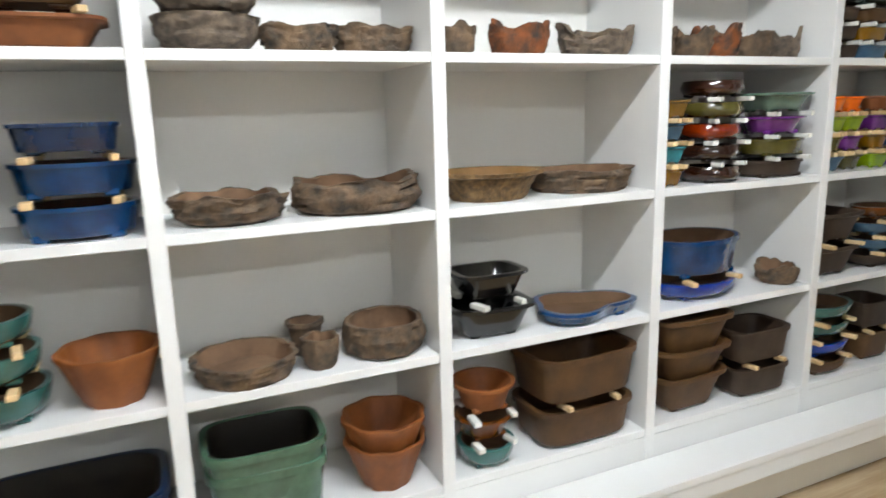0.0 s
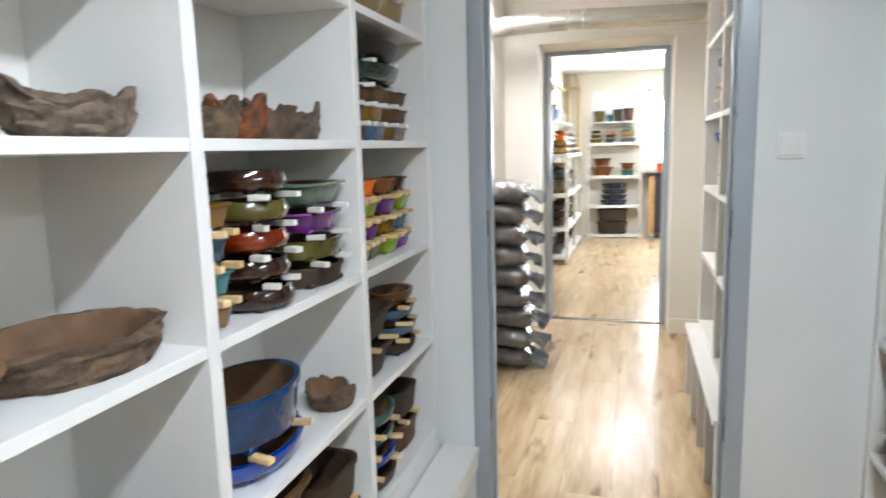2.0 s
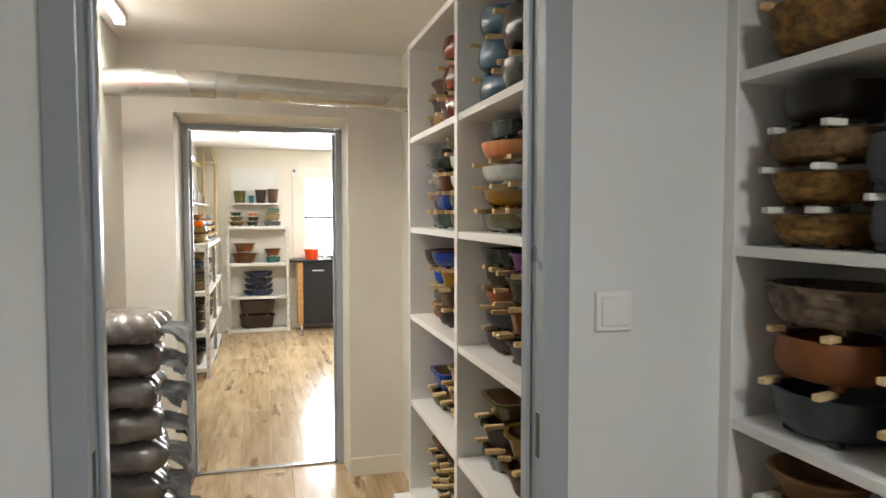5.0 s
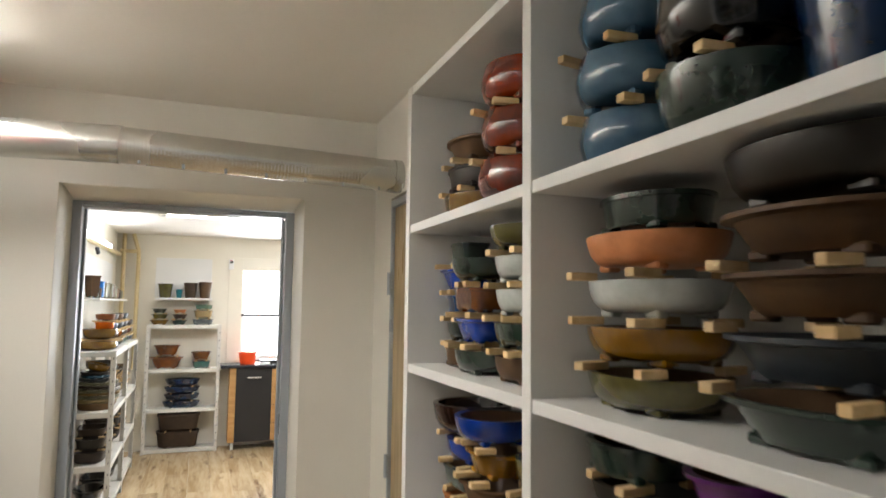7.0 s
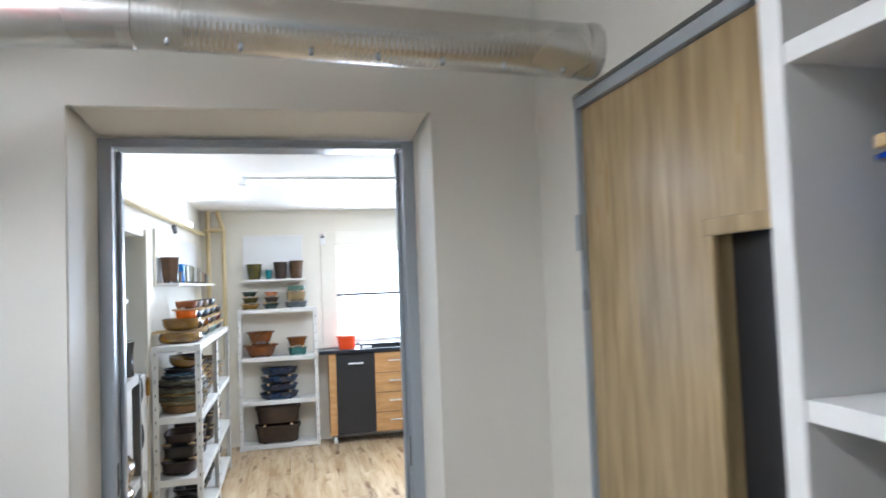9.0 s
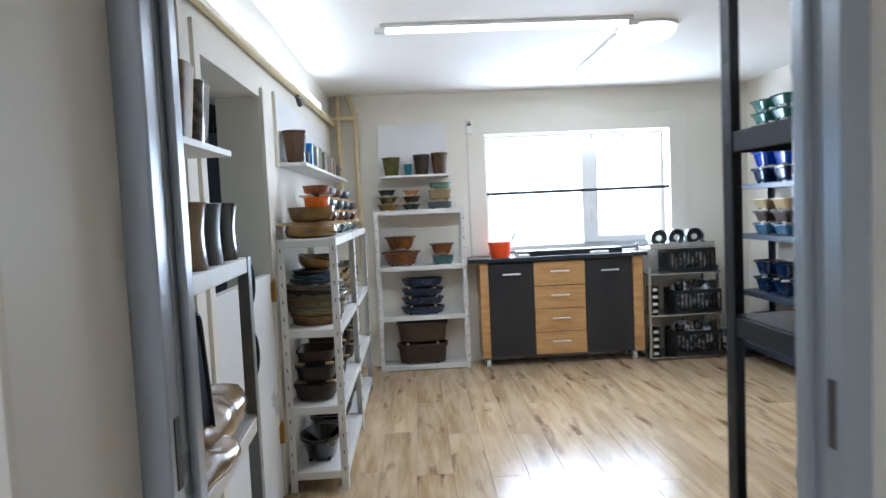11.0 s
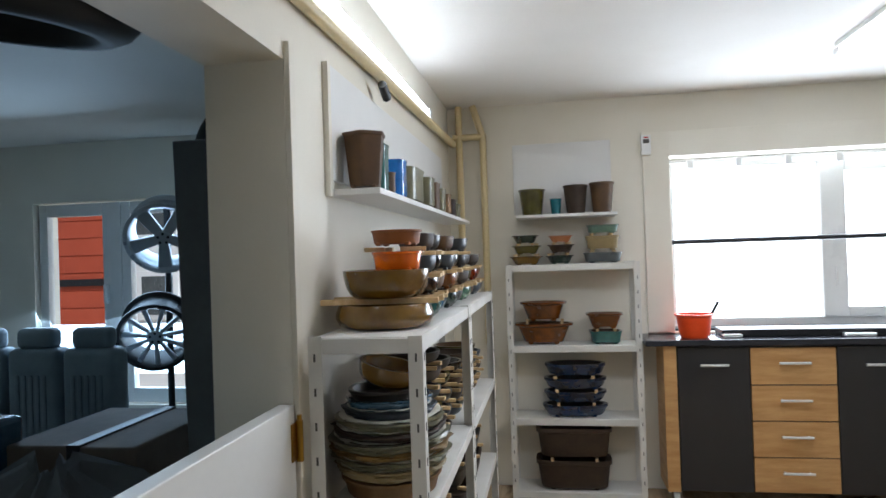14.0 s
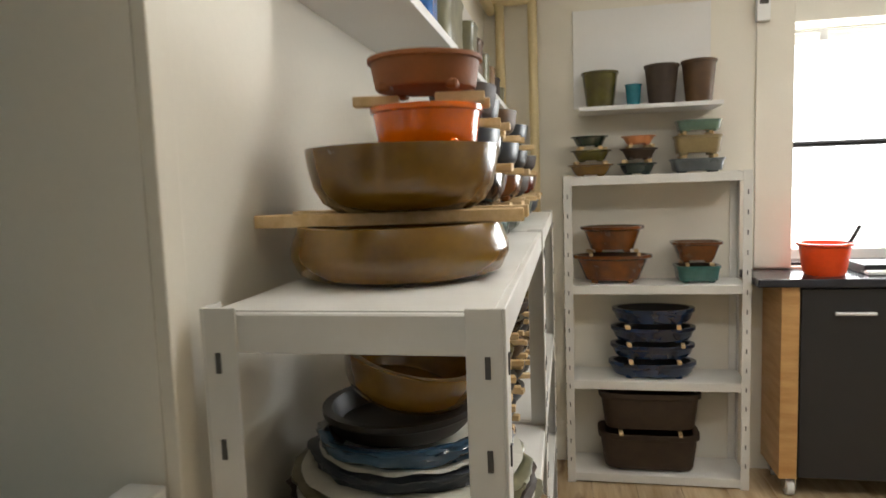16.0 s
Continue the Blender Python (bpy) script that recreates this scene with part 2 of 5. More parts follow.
# name: colour, second colour, roughness, broad noise, relief
GLAZES = {
    "brown": ("674a2c", "4f3722", 0.55, 6, 0.3), "dark": ("2b231a", "1d1812", 0.4, 6, 0.2), "umber": ("463627", "38291e", 0.6, 7, 0.3),
    "terracotta": ("8c5836", "71452b", 0.6, 5, 0.3), "rust": ("8a4e26", "5c341b", 0.25, 7, 0.15), "redbrown": ("7e2a12", "4a1a0f", 0.12, 6, 0.1),
    "blue": ("1f4a7c", "15345c", 0.18, 8, 0.12), "navy": ("1b3358", "12213c", 0.14, 7, 0.1), "royal": ("2342a0", "1a3280", 0.15, 7, 0.1),
    "steelblue": ("56758c", "42607a", 0.16, 8, 0.1), "teal": ("467872", "345e59", 0.2, 8, 0.12), "green": ("5d7c66", "4a6754", 0.2, 8, 0.12),
    "darkgreen": ("33443a", "27352d", 0.2, 8, 0.12), "olive": ("6b6432", "544d26", 0.22, 7, 0.12), "ochre": ("a8792b", "87602a", 0.25, 7, 0.12),
    "orange": ("ee7410", "dd620c", 0.18, 8, 0.1), "lime": ("8fa832", "748c26", 0.2, 8, 0.1), "purple": ("78408a", "5f3270", 0.2, 8, 0.1),
    "white": ("c9ccc8", "b3b8b4", 0.2, 7, 0.1), "grey": ("6a6f70", "55595a", 0.3, 7, 0.15), "slate": ("42484f", "33383d", 0.35, 7, 0.2),
    "black": ("0d0c0c", "151313", 0.16, 7, 0.1), "tan": ("a07c55", "86643f", 0.55, 7, 0.3), "coral": ("c98e6b", "b37753", 0.3, 7, 0.12),
    "bark": ("94703f", "453220", 0.75, 22, 0.9), "rough": ("77614b", "35302b", 0.8, 11, 1.0), "emberbark": ("8a5230", "38302a", 0.7, 14, 1.0),
    "ash": ("7a6a5a", "423a33", 0.8, 16, 1.0), "basket": ("7f6442", "4d3b27", 0.75, 30, 0.9), "glossbrown": ("3f2418", "2a1812", 0.1, 8, 0.08),
    "celadon": ("7f9a88", "6b8676", 0.22, 8, 0.1), "aqua": ("4c9aa6", "3b828e", 0.2, 8, 0.1), "beige": ("b09c74", "9a8660", 0.4, 7, 0.2),
    "skyblue": ("4a78b8", "3f689f", 0.2, 8, 0.1), "mottle": ("8f877b", "2a2522", 0.14, 16, 0.4), "stone": ("b3a497", "3b3531", 0.6, 20, 0.8), "sandy": ("9a7d4c", "5d4a33", 0.5, 6, 0.3),
    "seagrey": ("637b79", "4a5f60", 0.2, 8, 0.1), "mustard": ("7a5c2c", "5d431f", 0.24, 5, 0.12), "platter": ("77735a", "575645", 0.3, 7, 0.15),
}
for g, (a, b2, r, big, bump) in GLAZES.items():
    M["g_" + g] = material(g + "_glaze", a, b2, r, big=big * 2.2, fine=90 if bump < 0.5 else 45, bump=bump, dist=0.0015 if bump < 0.5 else 0.008, lo=0.35, hi=0.7, grain=0.24 if bump < 0.5 else 0.6, vary=0.22, coat=0.5 if r < 0.3 else 0.0,
                             gain=0.9 if g in ("rough", "bark", "emberbark", "ash", "basket") else 1.0 if g in ("coral", "terracotta", "orange", "lime", "white", "purple", "mustard", "redbrown", "royal", "sandy", "platter", "skyblue") else 0.66, sat=1.1)


# ---- mesh helpers ----
def add_box(bm, x0, x1, y0, y1, z0, z1):
    v = [bm.verts.new((x, y, z)) for z in (z0, z1) for x, y in ((x0, y0), (x1, y0), (x1, y1), (x0, y1))]
    for f in ((3, 2, 1, 0), (4, 5, 6, 7), (0, 1, 5, 4), (1, 2, 6, 5), (2, 3, 7, 6), (3, 0, 4, 7)):
        bm.faces.new([v[i] for i in f])
    return v


def boxes(*bs, bevel=0.0, seg=2):
    bm = bmesh.new()
    for b in bs:
        add_box(bm, *b)
    if bevel:
        bmesh.ops.bevel(bm, geom=bm.edges[:], offset=bevel, segments=seg, affect="EDGES", profile=0.5)
    return bm


def tube(bm, p, q, r, seg=20, caps=True, r2=None):
    p, q = Vector(p), Vector(q)
    turn = (q - p).to_track_quat("Z", "Y")
    rings = []
    for c, rad in ((p, r), (q, r if r2 is None else r2)):
        rings.append([bm.verts.new(c + turn @ Vector((rad * math.cos(a), rad * math.sin(a), 0))) for a in (2 * math.pi * i / seg for i in range(seg))])
    for i in range(seg):
        bm.faces.new((rings[0][i], rings[0][(i + 1) % seg], rings[1][(i + 1) % seg], rings[1][i]))
    if caps:
        bm.faces.new(rings[0][::-1])
        bm.faces.new(rings[1])
    return bm


def loft(rings, close_first=True, close_last=True):
    bm = bmesh.new()
    vs = [[bm.verts.new(p) for p in r] for r in rings]
    n = len(vs[0])
    for a, b in zip(vs, vs[1:]):
        for i in range(n):
            bm.faces.new((a[i], a[(i + 1) % n], b[(i + 1) % n], b[i]))
    if close_first:
        bm.faces.new(vs[0][::-1])
    if close_last:
        bm.faces.new(vs[-1])
    return bm


def mesh_of(name, bm, mat, smooth=False):
    me = bpy.data.meshes.new(name)
    bmesh.ops.recalc_face_normals(bm, faces=bm.faces[:])
    bm.to_mesh(me)
    bm.free()
    me.materials.append(mat)
    if smooth:
        me.polygons.foreach_set("use_smooth", [True] * len(me.polygons))
        me.set_sharp_from_angle(angle=radians(45))
    return me


def part(name, bm, mat, parent, label="", at=(0, 0, 0), smooth=False):
    me = bm if isinstance(bm, bpy.types.Mesh) else mesh_of(name, bm, mat, smooth)
    ob = new(name, me)
    ob.parent, ob.location = parent, at
    return tagged(ob, label)


def thing(name, label, category, m=None, group="", kind="", data=None):
    ob = new(name, data)
    if m is not None:
        ob.matrix_basis = m
    return tagged(ob, label, category, group, kind)


def structure(name, bm, mat, label, category):
    return thing(name, label, category, kind="structure", data=mesh_of(name, bm, mat))


# ---- pots ----
POT_CACHE, FOOT_CACHE = {}, {}
PROFILES = {
    # scale of the outline and height, outside from the base to the lip
    "bowl": ((0.7, 0), (0.84, 0.14), (0.93, 0.38), (0.98, 0.72), (1.0, 0.93), (1.0, 1.0)),
    "straight": ((0.86, 0), (0.88, 0.06), (0.92, 0.5), (0.95, 0.84), (1.0, 0.86), (1.0, 1.0)),
    "flare": ((0.66, 0), (0.68, 0.05), (0.78, 0.45), (0.88, 0.82), (1.0, 0.88), (1.0, 1.0)),
    "drum": ((0.78, 0), (0.93, 0.12), (1.0, 0.42), (1.0, 0.6), (0.95, 0.9), (0.93, 1.0)),
    "tall": ((0.7, 0), (0.72, 0.04), (0.82, 0.45), (0.93, 0.93), (1.0, 0.95), (1.0, 1.0)),
    "cylinder": ((0.9, 0), (0.93, 0.05), (0.93, 0.5), (0.95, 0.9), (1.0, 0.97), (1.0, 1.0)),
    "waist": ((0.93, 0), (0.95, 0.04), (0.9, 0.4), (0.9, 0.6), (0.97, 0.95), (1.0, 1.0)),
    "plain": ((0.76, 0), (0.78, 0.04), (0.88, 0.5), (0.97, 0.94), (1.0, 0.98), (1.0, 1.0)),
    "bloom": ((0.56, 0), (0.62, 0.1), (0.77, 0.45), (0.91, 0.8), (1.0, 0.94), (1.0, 1.0)),
    "tray": ((0.84, 0), (0.9, 0.2), (0.95, 0.6), (0.98, 0.7), (1.0, 0.75), (1.0, 1.0)),
}


def outline(shape, a, b, th):
    c, s = math.cos(th), math.sin(th)
    if shape in ("rect", "square"):
        n = 4.6
        r = (abs(c) ** n + abs(s) ** n) ** (-1 / n)
    elif shape == "hex":
        k = math.pi / 3
        r = math.cos(k / 2) / math.cos((th % k) - k / 2) * 1.05
    elif shape == "lobed":
        r = 0.93 + 0.09 * abs(math.cos(4 * th)) ** 0.8
    elif shape == "cloud":
        r = 1 + 0.16 * math.cos(3 * th + 0.6) - 0.05 * math.cos(5 * th)
    else:
        r = 1.0
    return a * r * c, b * r * s


CLAY = ("brown", "umber", "terracotta", "tan", "bark", "rough", "emberbark", "ash", "basket", "platter", "sandy", "stone", "mustard", "orange", "beige", "black", "dark", "glossbrown", "slate", "redbrown", "white")


def pot_mesh(shape, style, w, d, h, mat, jag=0.0, seed=0):
    """A lofted shell: outside from the base to the lip, then down the inside. Glazed pots are bare clay inside."""
    key = (shape, style, w, d, h, mat, jag, seed)
    if key in POT_CACHE:
        return POT_CACHE[key]
    n = 56 if shape in ("rect", "square", "hex") else 48
    gnarl = mat in ("rough", "ash", "bark", "emberbark", "basket") or jag
    a, b = w / 2, d / 2
    t = min(0.012, 0.1 * min(w, d)) / max(min(a, b), 0.01)
    prof = list(PROFILES[style])
    if gnarl:
        n = 72
        prof = [p for q, r in zip(prof, prof[1:]) for p in (q, ((q[0] * 2 + r[0]) / 3, (q[1] * 2 + r[1]) / 3), ((q[0] + r[0] * 2) / 3, (q[1] + r[1] * 2) / 3))] + [prof[-1]]
    mid = prof[len(prof) // 2][0]
    inner = [(1 - t * 0.4, 1.012), (1 - t, 0.99), (mid - t, 0.7), (PROFILES[style][1][0] - t, 0.22), (0.2, 0.17)]
    if style == "drum":
        inner[0], inner[1] = (0.93 - t * 0.4, 1.012), (0.93 - t, 0.98)
    rings = []
    for k, (sc, z) in enumerate(prof + inner):
        ring = []
        for i in range(n):
            th = 2 * math.pi * (i + 0.5) / n
            c, s = math.cos(th), math.sin(th)
            x, y = outline(shape, a, b, th)
            zz, f = z * h, 1.0
            if gnarl:
                # layered ledges that wander round the wall, with finer chips on them
                q2 = noise.noise(Vector((c * 3.2 + seed, s * 3.2, z * 4.5)))
                q3 = noise.noise(Vector((c * 11 + seed, s * 11, z * 8)))
                ledge = 1 - 2 * abs(noise.noise(Vector((c * 1.8, s * 1.8 + seed, z * 5.5 + 0.8 * c))))
                f = 1 + (0.06 + 0.05 * min(jag * 3, 1)) * q2 + 0.035 * q3 + (0.055 if mat != "basket" else 0.01) * ledge
            if jag:
                q = noise.noise(Vector((c * 1.5 + seed, s * 1.5, 3.1 * seed)))
                zz += h * jag * (1.25 * q + 0.35 * q2 + 0.16 * q3) * max(0, z - 0.3) * 1.3
            ring.append((x * sc * f, y * sc * f, zz))
        rings.append(ring)
    me = mesh_of("pot", loft(rings), M["g_" + mat], True)
    inner_of = {"rough": "inner_clay", "emberbark": "inner_clay", "basket": "g_tan"}
    if mat in inner_of:
        me.materials.append(M[inner_of[mat]])
        first = len(prof) * n
        for p in me.polygons:
            if len(p.vertices) == 4 and min(p.vertices) >= first + n or max(p.vertices) >= first + 3 * n:
                p.material_index = 1
    if mat not in CLAY:
        me.materials.append(M["g_dark"] if mat in ("navy", "green") else M["soil"])
        first = len(prof) * n
        for p in me.polygons:
            if len(p.vertices) == 4 and min(p.vertices) >= first + n or max(p.vertices) >= first + 3 * n:
                p.material_index = 1
    POT_CACHE[key] = me
    return me


def foot_mesh(mat, r, h):
    key = (mat, r, h)
    if key not in FOOT_CACHE:
        FOOT_CACHE[key] = mesh_of("foot", boxes((-r, r, -r * 0.7, r * 0.7, 0, h), bevel=h * 0.25, seg=1), M["g_" + mat])
    return FOOT_CACHE[key]


WORDS = {"g_": "", "rect": "rectangular", "square": "square", "oval": "oval", "round": "round", "lobed": "lobed", "hex": "hexagonal", "cloud": "cloud-shaped"}
FINISH = {"bark": "bark-textured brown clay", "rough": "rough dark brown clay", "emberbark": "jagged orange and black clay", "ash": "rough ash-grey clay",
          "basket": "basket-textured brown clay", "brown": "matt brown clay", "umber": "matt umber clay", "terracotta": "matt terracotta", "tan": "matt tan clay",
          "dark": "dark brown glazed", "glossbrown": "glossy dark brown glazed", "redbrown": "glossy red-brown glazed", "platter": "grey-green glazed"}


def pot(x, y, z, w, h, mat, shape="oval", style="bowl", d=None, rz=0.0, jag=0.0, seed=0, feet=True, where="on a white shelf", tilt=0.0):
    d = d or (w if shape in ("round", "lobed", "hex", "square") else round(w * 0.72, 3))
    feet = feet and shape != "lobed"
    fh = min(0.012, h * 0.12) if feet else 0.0
    finish = FINISH.get(mat, mat + " glazed")
    noun = "bowl" if shape in ("oval", "round", "lobed") and style in ("bowl", "drum", "flare") else "pot"
    ob = thing("bonsai_" + noun, f"{WORDS[shape]} {finish} bonsai {noun} {where}", "plant pot", pose(x, y, z + fh, tilt, 0, rz),
               group=f"bonsai {noun}s", data=pot_mesh(shape, style, w, d, round(h - fh, 4), mat, jag, seed))
    if feet:
        me = foot_mesh(mat, min(0.015, w * 0.075), fh + 0.006)
        base = PROFILES[style][0][0]
        fx, fy = w / 2 * base * 0.66, d / 2 * base * 0.66
        for sx in (-1, 1):
            for sy in (-1, 1):
                part("foot", me, None, ob, at=(sx * fx, sy * fy, -fh))
    return ob


BLOCK = {k: mesh_of("spacer_block", boxes((-0.008, 0.008, -0.021, 0.021, 0, 0.0125), bevel=0.0012, seg=1), M[k]) for k in ("wood", "foam")}
STICK = mesh_of("spacer_stick", boxes((-0.011, 0.011, -0.17, 0.17, 0, 0.016), bevel=0.0015, seg=1), M["wood"])
LABEL = {"wood": "small raw pine spacer block between stacked pots", "foam": "small white foam spacer block between stacked pots"}
HIDDEN = []


def spacers(x, y, z, w, d, face, kind="wood", single=True):
    """Two blocks on the front rim, poking out towards the room, and two at the back. face: the way the shelf opens, degrees."""
    c, s = math.cos(radians(face)), math.sin(radians(face))
    for side in (-1, 1):
        for v0 in (0.40, -0.36):
            u, v = side * w * 0.29 + random.uniform(-0.012, 0.012), d * v0 + random.uniform(-0.008, 0.006)
            m = pose(x - u * s + v * c, y + u * c + v * s, z, 0, 0, face - 90 + random.uniform(-16, 16)) @ Matrix.Diagonal((random.uniform(0.85, 1.3), random.uniform(0.8, 1.45), 1, 1))
            if v0 > 0 and single:
                thing("spacer_block", LABEL[kind], "wood block", m, "spacer blocks", data=BLOCK[kind])
            else:
                HIDDEN.append((m, kind))


def joined_blocks():
    for kind in ("wood", "foam"):
        vs, fs = [], []
        for m, k in HIDDEN:
            if k == kind:
                n = len(vs)
                vs += [m @ v.co for v in BLOCK[kind].vertices]
                fs += [[n + i for i in p.vertices] for p in BLOCK[kind].polygons]
        if vs:
            me = bpy.data.meshes.new("spacer_blocks")
            me.from_pydata(vs, [], fs)
            me.materials.append(M[kind])
            thing("spacer_blocks", LABEL[kind].replace("block", "blocks"), "wood blocks", kind="stuff", data=me)


def stack(x, y, z, items, face=-90, kind="wood", where="on a white shelf", nest=False, single=True):
    """Pots one on another with spacer blocks between. items, from the bottom: (w, h, mat, shape, style) and maybe d."""
    for i, it in enumerate(items):
        w, h, mat, shape, style = it[:5]
        d = it[5] if len(it) > 5 else (w if shape in ("round", "lobed", "hex", "square") else round(w * 0.72, 3))
        turn = face + 90 + random.uniform(-3, 3)
        pot(x + random.uniform(-0.004, 0.004), y + random.uniform(-0.004, 0.004), z, w, h, mat, shape, style, d, turn, seed=0,
            where=where if i == 0 else "in a stack")
        z += h * 1.0
        if i < len(items) - 1:
            if nest:
                z -= h * nest
            else:
                z += 0.002
                spacers(x, y, z, w, d, face, kind, single)
                z += 0.0125
    return z


# ---- setting ----
XA0, WD = -1.3, 2.86
structure("floor_base", boxes((-2.2, 10.9, -2.4, 6.4, -0.12, -0.012)), M["back"], "plain grey screed under the laminate", "floor")
structure("ceiling_store", boxes((-2.2, 2.88, -2.4, 2.1, 2.42, 2.5)), M["ceiling"], "plain white ceiling of the store room", "ceiling")
structure("ceiling_passage", boxes((2.88, 5.74, 0.0, 2.1, 2.45, 2.53)), M["ceiling"], "plain cream ceiling of the passage", "ceiling")
structure("ceiling_shop", boxes((5.74, 10.9, -2.2, 2.03, 2.40, 2.5)), M["ceiling"], "plain white ceiling of the shop room", "ceiling")
structure("ceiling_garage", boxes((5.74, 10.9, 2.03, 6.4, 2.35, 2.5)), M["ceiling"], "plain ceiling of the dim garage", "ceiling")
structure("wall_store_north", boxes((-2.2, 2.835, 1.905, 2.1, 0, 2.42)), M["wall_cool"], "white painted wall behind the shelving", "wall")
structure("wall_store_west", boxes((-2.2, -2.1, -2.4, 1.905, 0, 2.42)), M["wall_cool"], "white painted store wall", "wall")
structure("wall_store_south", boxes((-2.1, 2.835, -2.4, -2.3, 0, 2.42)), M["wall_cool"], "white painted store wall", "wall")
# wall between store and passage, with its doorway
structure("wall_doorway", boxes((2.835, 2.90, 1.44, 2.1, 0, 2.45), (2.835, 2.90, -2.4, 0.54, 0, 2.45), (2.835, 2.90, 0.54, 1.44, 2.10, 2.45)), M["wall_cool"],
          "white painted wall with a steel-framed doorway", "wall")
structure("wall_passage_north", boxes((2.90, 5.42, 1.82, 2.1, 0, 2.45)), M["wall_pass"], "glossy cream painted passage wall", "wall")
structure("wall_passage_south", boxes((2.90, 5.17, 0.02, 0.2, 0, 2.45), (5.17, 5.42, 0.1, 0.325, 0, 2.45), (4.22, 5.17, 0.2, 0.325, 2.07, 2.45)), M["wall_pass"],
          "cream painted passage wall", "wall")
structure("wall_passage_east", boxes((5.42, 5.72, 1.57, 2.1, 0, 2.45), (5.42, 5.72, -2.2, 0.64, 0, 2.45), (5.42, 5.72, 0.64, 1.57, 2.085, 2.45)), M["wall_pass"],
          "thick pale wall with a splayed doorway", "wall")


def splay(a, b, axis):
    """A lining that narrows an opening from the front edge (a) to the door frame (b), upright at the sides or flat at the head."""
    prof = ((5.418, a), (5.426, a + (b - a) * 0.16), (5.645, b), (5.722, b), (5.722, a))
    if axis == "y":
        return loft([[(x, y, z) for x, y in prof] for z in (0.0, 2.085)])
    return loft([[(x, y, z) for x, z in prof] for y in (0.655, 1.553)])


structure("door_lining", splay(1.57, 1.554, "y"), M["lining"], "cream painted splayed door lining", "door lining")
structure("door_lining_south", splay(0.64, 0.654, "y"), M["lining"], "cream painted splayed door lining", "door lining")
structure("door_lining_head", splay(2.085, 2.055, "z"), M["lining"], "cream painted splayed door head", "door lining")
structure("wall_shop_north", boxes((5.72, 7.13, 1.93, 2.14, 0, 2.40), (8.035, 10.66, 1.93, 2.14, 0, 2.40), (7.13, 8.035, 1.93, 2.14, 1.955, 2.40)), M["wall"],
          "cream painted wall with a high opening", "wall")
structure("wall_shop_east", boxes((10.66, 10.9, 0.575, 3.57, 0, 2.45), (10.66, 10.9, 4.97, 6.4, 0, 2.45), (10.66, 10.9, 3.57, 4.97, 1.93, 2.45), (10.66, 10.9, 3.57, 4.97, 0, 0.49), (10.66, 10.9, -2.2, -1.085, 0, 2.45), (10.66, 10.9, -1.085, 0.575, 0, 0.95),
                                  (10.66, 10.9, -1.085, 0.575, 2.02, 2.45)), M["wall"], "cream outer wall with a wide window", "wall")
structure("wall_shop_south", boxes((5.72, 10.66, -1.95, -1.8, 0, 2.40)), M["wall"], "plain cream shop wall", "wall")
structure("wall_garage_west", boxes((5.72, 5.9, 2.14, 6.4, 0, 2.4)), M["wall"], "plain garage wall", "wall")
structure("wall_garage_north", boxes((5.9, 10.66, 6.3, 6.4, 0, 2.4)), M["wall"], "plain garage wall", "wall")


def skirting(name, *bs):
    structure(name, boxes(*bs, bevel=0.003, seg=1), M["wall"], "low cream skirting board", "baseboard")


skirting("baseboard_passage", (5.405, 5.42, 0.325, 0.64, 0, 0.11))
skirting("baseboard_passage_north", (5.405, 5.42, 1.56, 1.82, 0, 0.11))


def steel_frame(name, x0, x1, y0, y1, top, face=0.045):
    """A folded steel door frame lining an opening: jambs, head, stop and strike slots."""
    f = thing(name, "grey painted steel door frame", "door frame", kind="structure")
    for nm, y, s in (("jamb", y0, 1), ("jamb", y1, -1)):
        a, b = sorted((y - s * 0.03, y + s * (face - 0.03)))
        j = part(nm, boxes((x0 - 0.012, x0 + 0.03, *sorted((y - s * face, y + s * 0.012)), 0, top + face), (x0 + 0.03, x1 + 0.012, *sorted((y - s * 0.002, y + s * 0.012)), 0, top),
                           (x0 + 0.045, x0 + 0.075, *sorted((y + s * 0.012, y + s * 0.024)), 0, top), bevel=0.004), M["steel"], f)
        for z in (0.35, 1.05):
            part("strike_slot", boxes((x0 + 0.004, x0 + 0.02, *sorted((y + s * 0.0115, y + s * 0.0135)), z, z + 0.09), bevel=0.0005, seg=1), M["slot"], j)
    part("head", boxes((x0 - 0.012, x1 + 0.012, y0 + 0.012, y1 - 0.012, top, top + 0.012), (x0 - 0.011, x0 + 0.03, y0 + 0.012, y1 - 0.012, top + 0.012, top + face), bevel=0.003), M["steel"], f)
    return f


steel_frame("door_1", 2.835, 2.90, 0.575, 1.405, 2.06)
steel_frame("door_2", 5.645, 5.715, 0.678, 1.53, 2.025, 0.026)
structure("threshold", boxes((5.66, 5.70, 0.692, 1.516, 0, 0.012), bevel=0.004), M["chrome"], "pale metal threshold strip in the doorway", "threshold")
structure("threshold_store", boxes((2.845, 2.885, 0.59, 1.39, 0, 0.008), bevel=0.003), M["plastic"], "pale threshold strip in the doorway", "threshold")


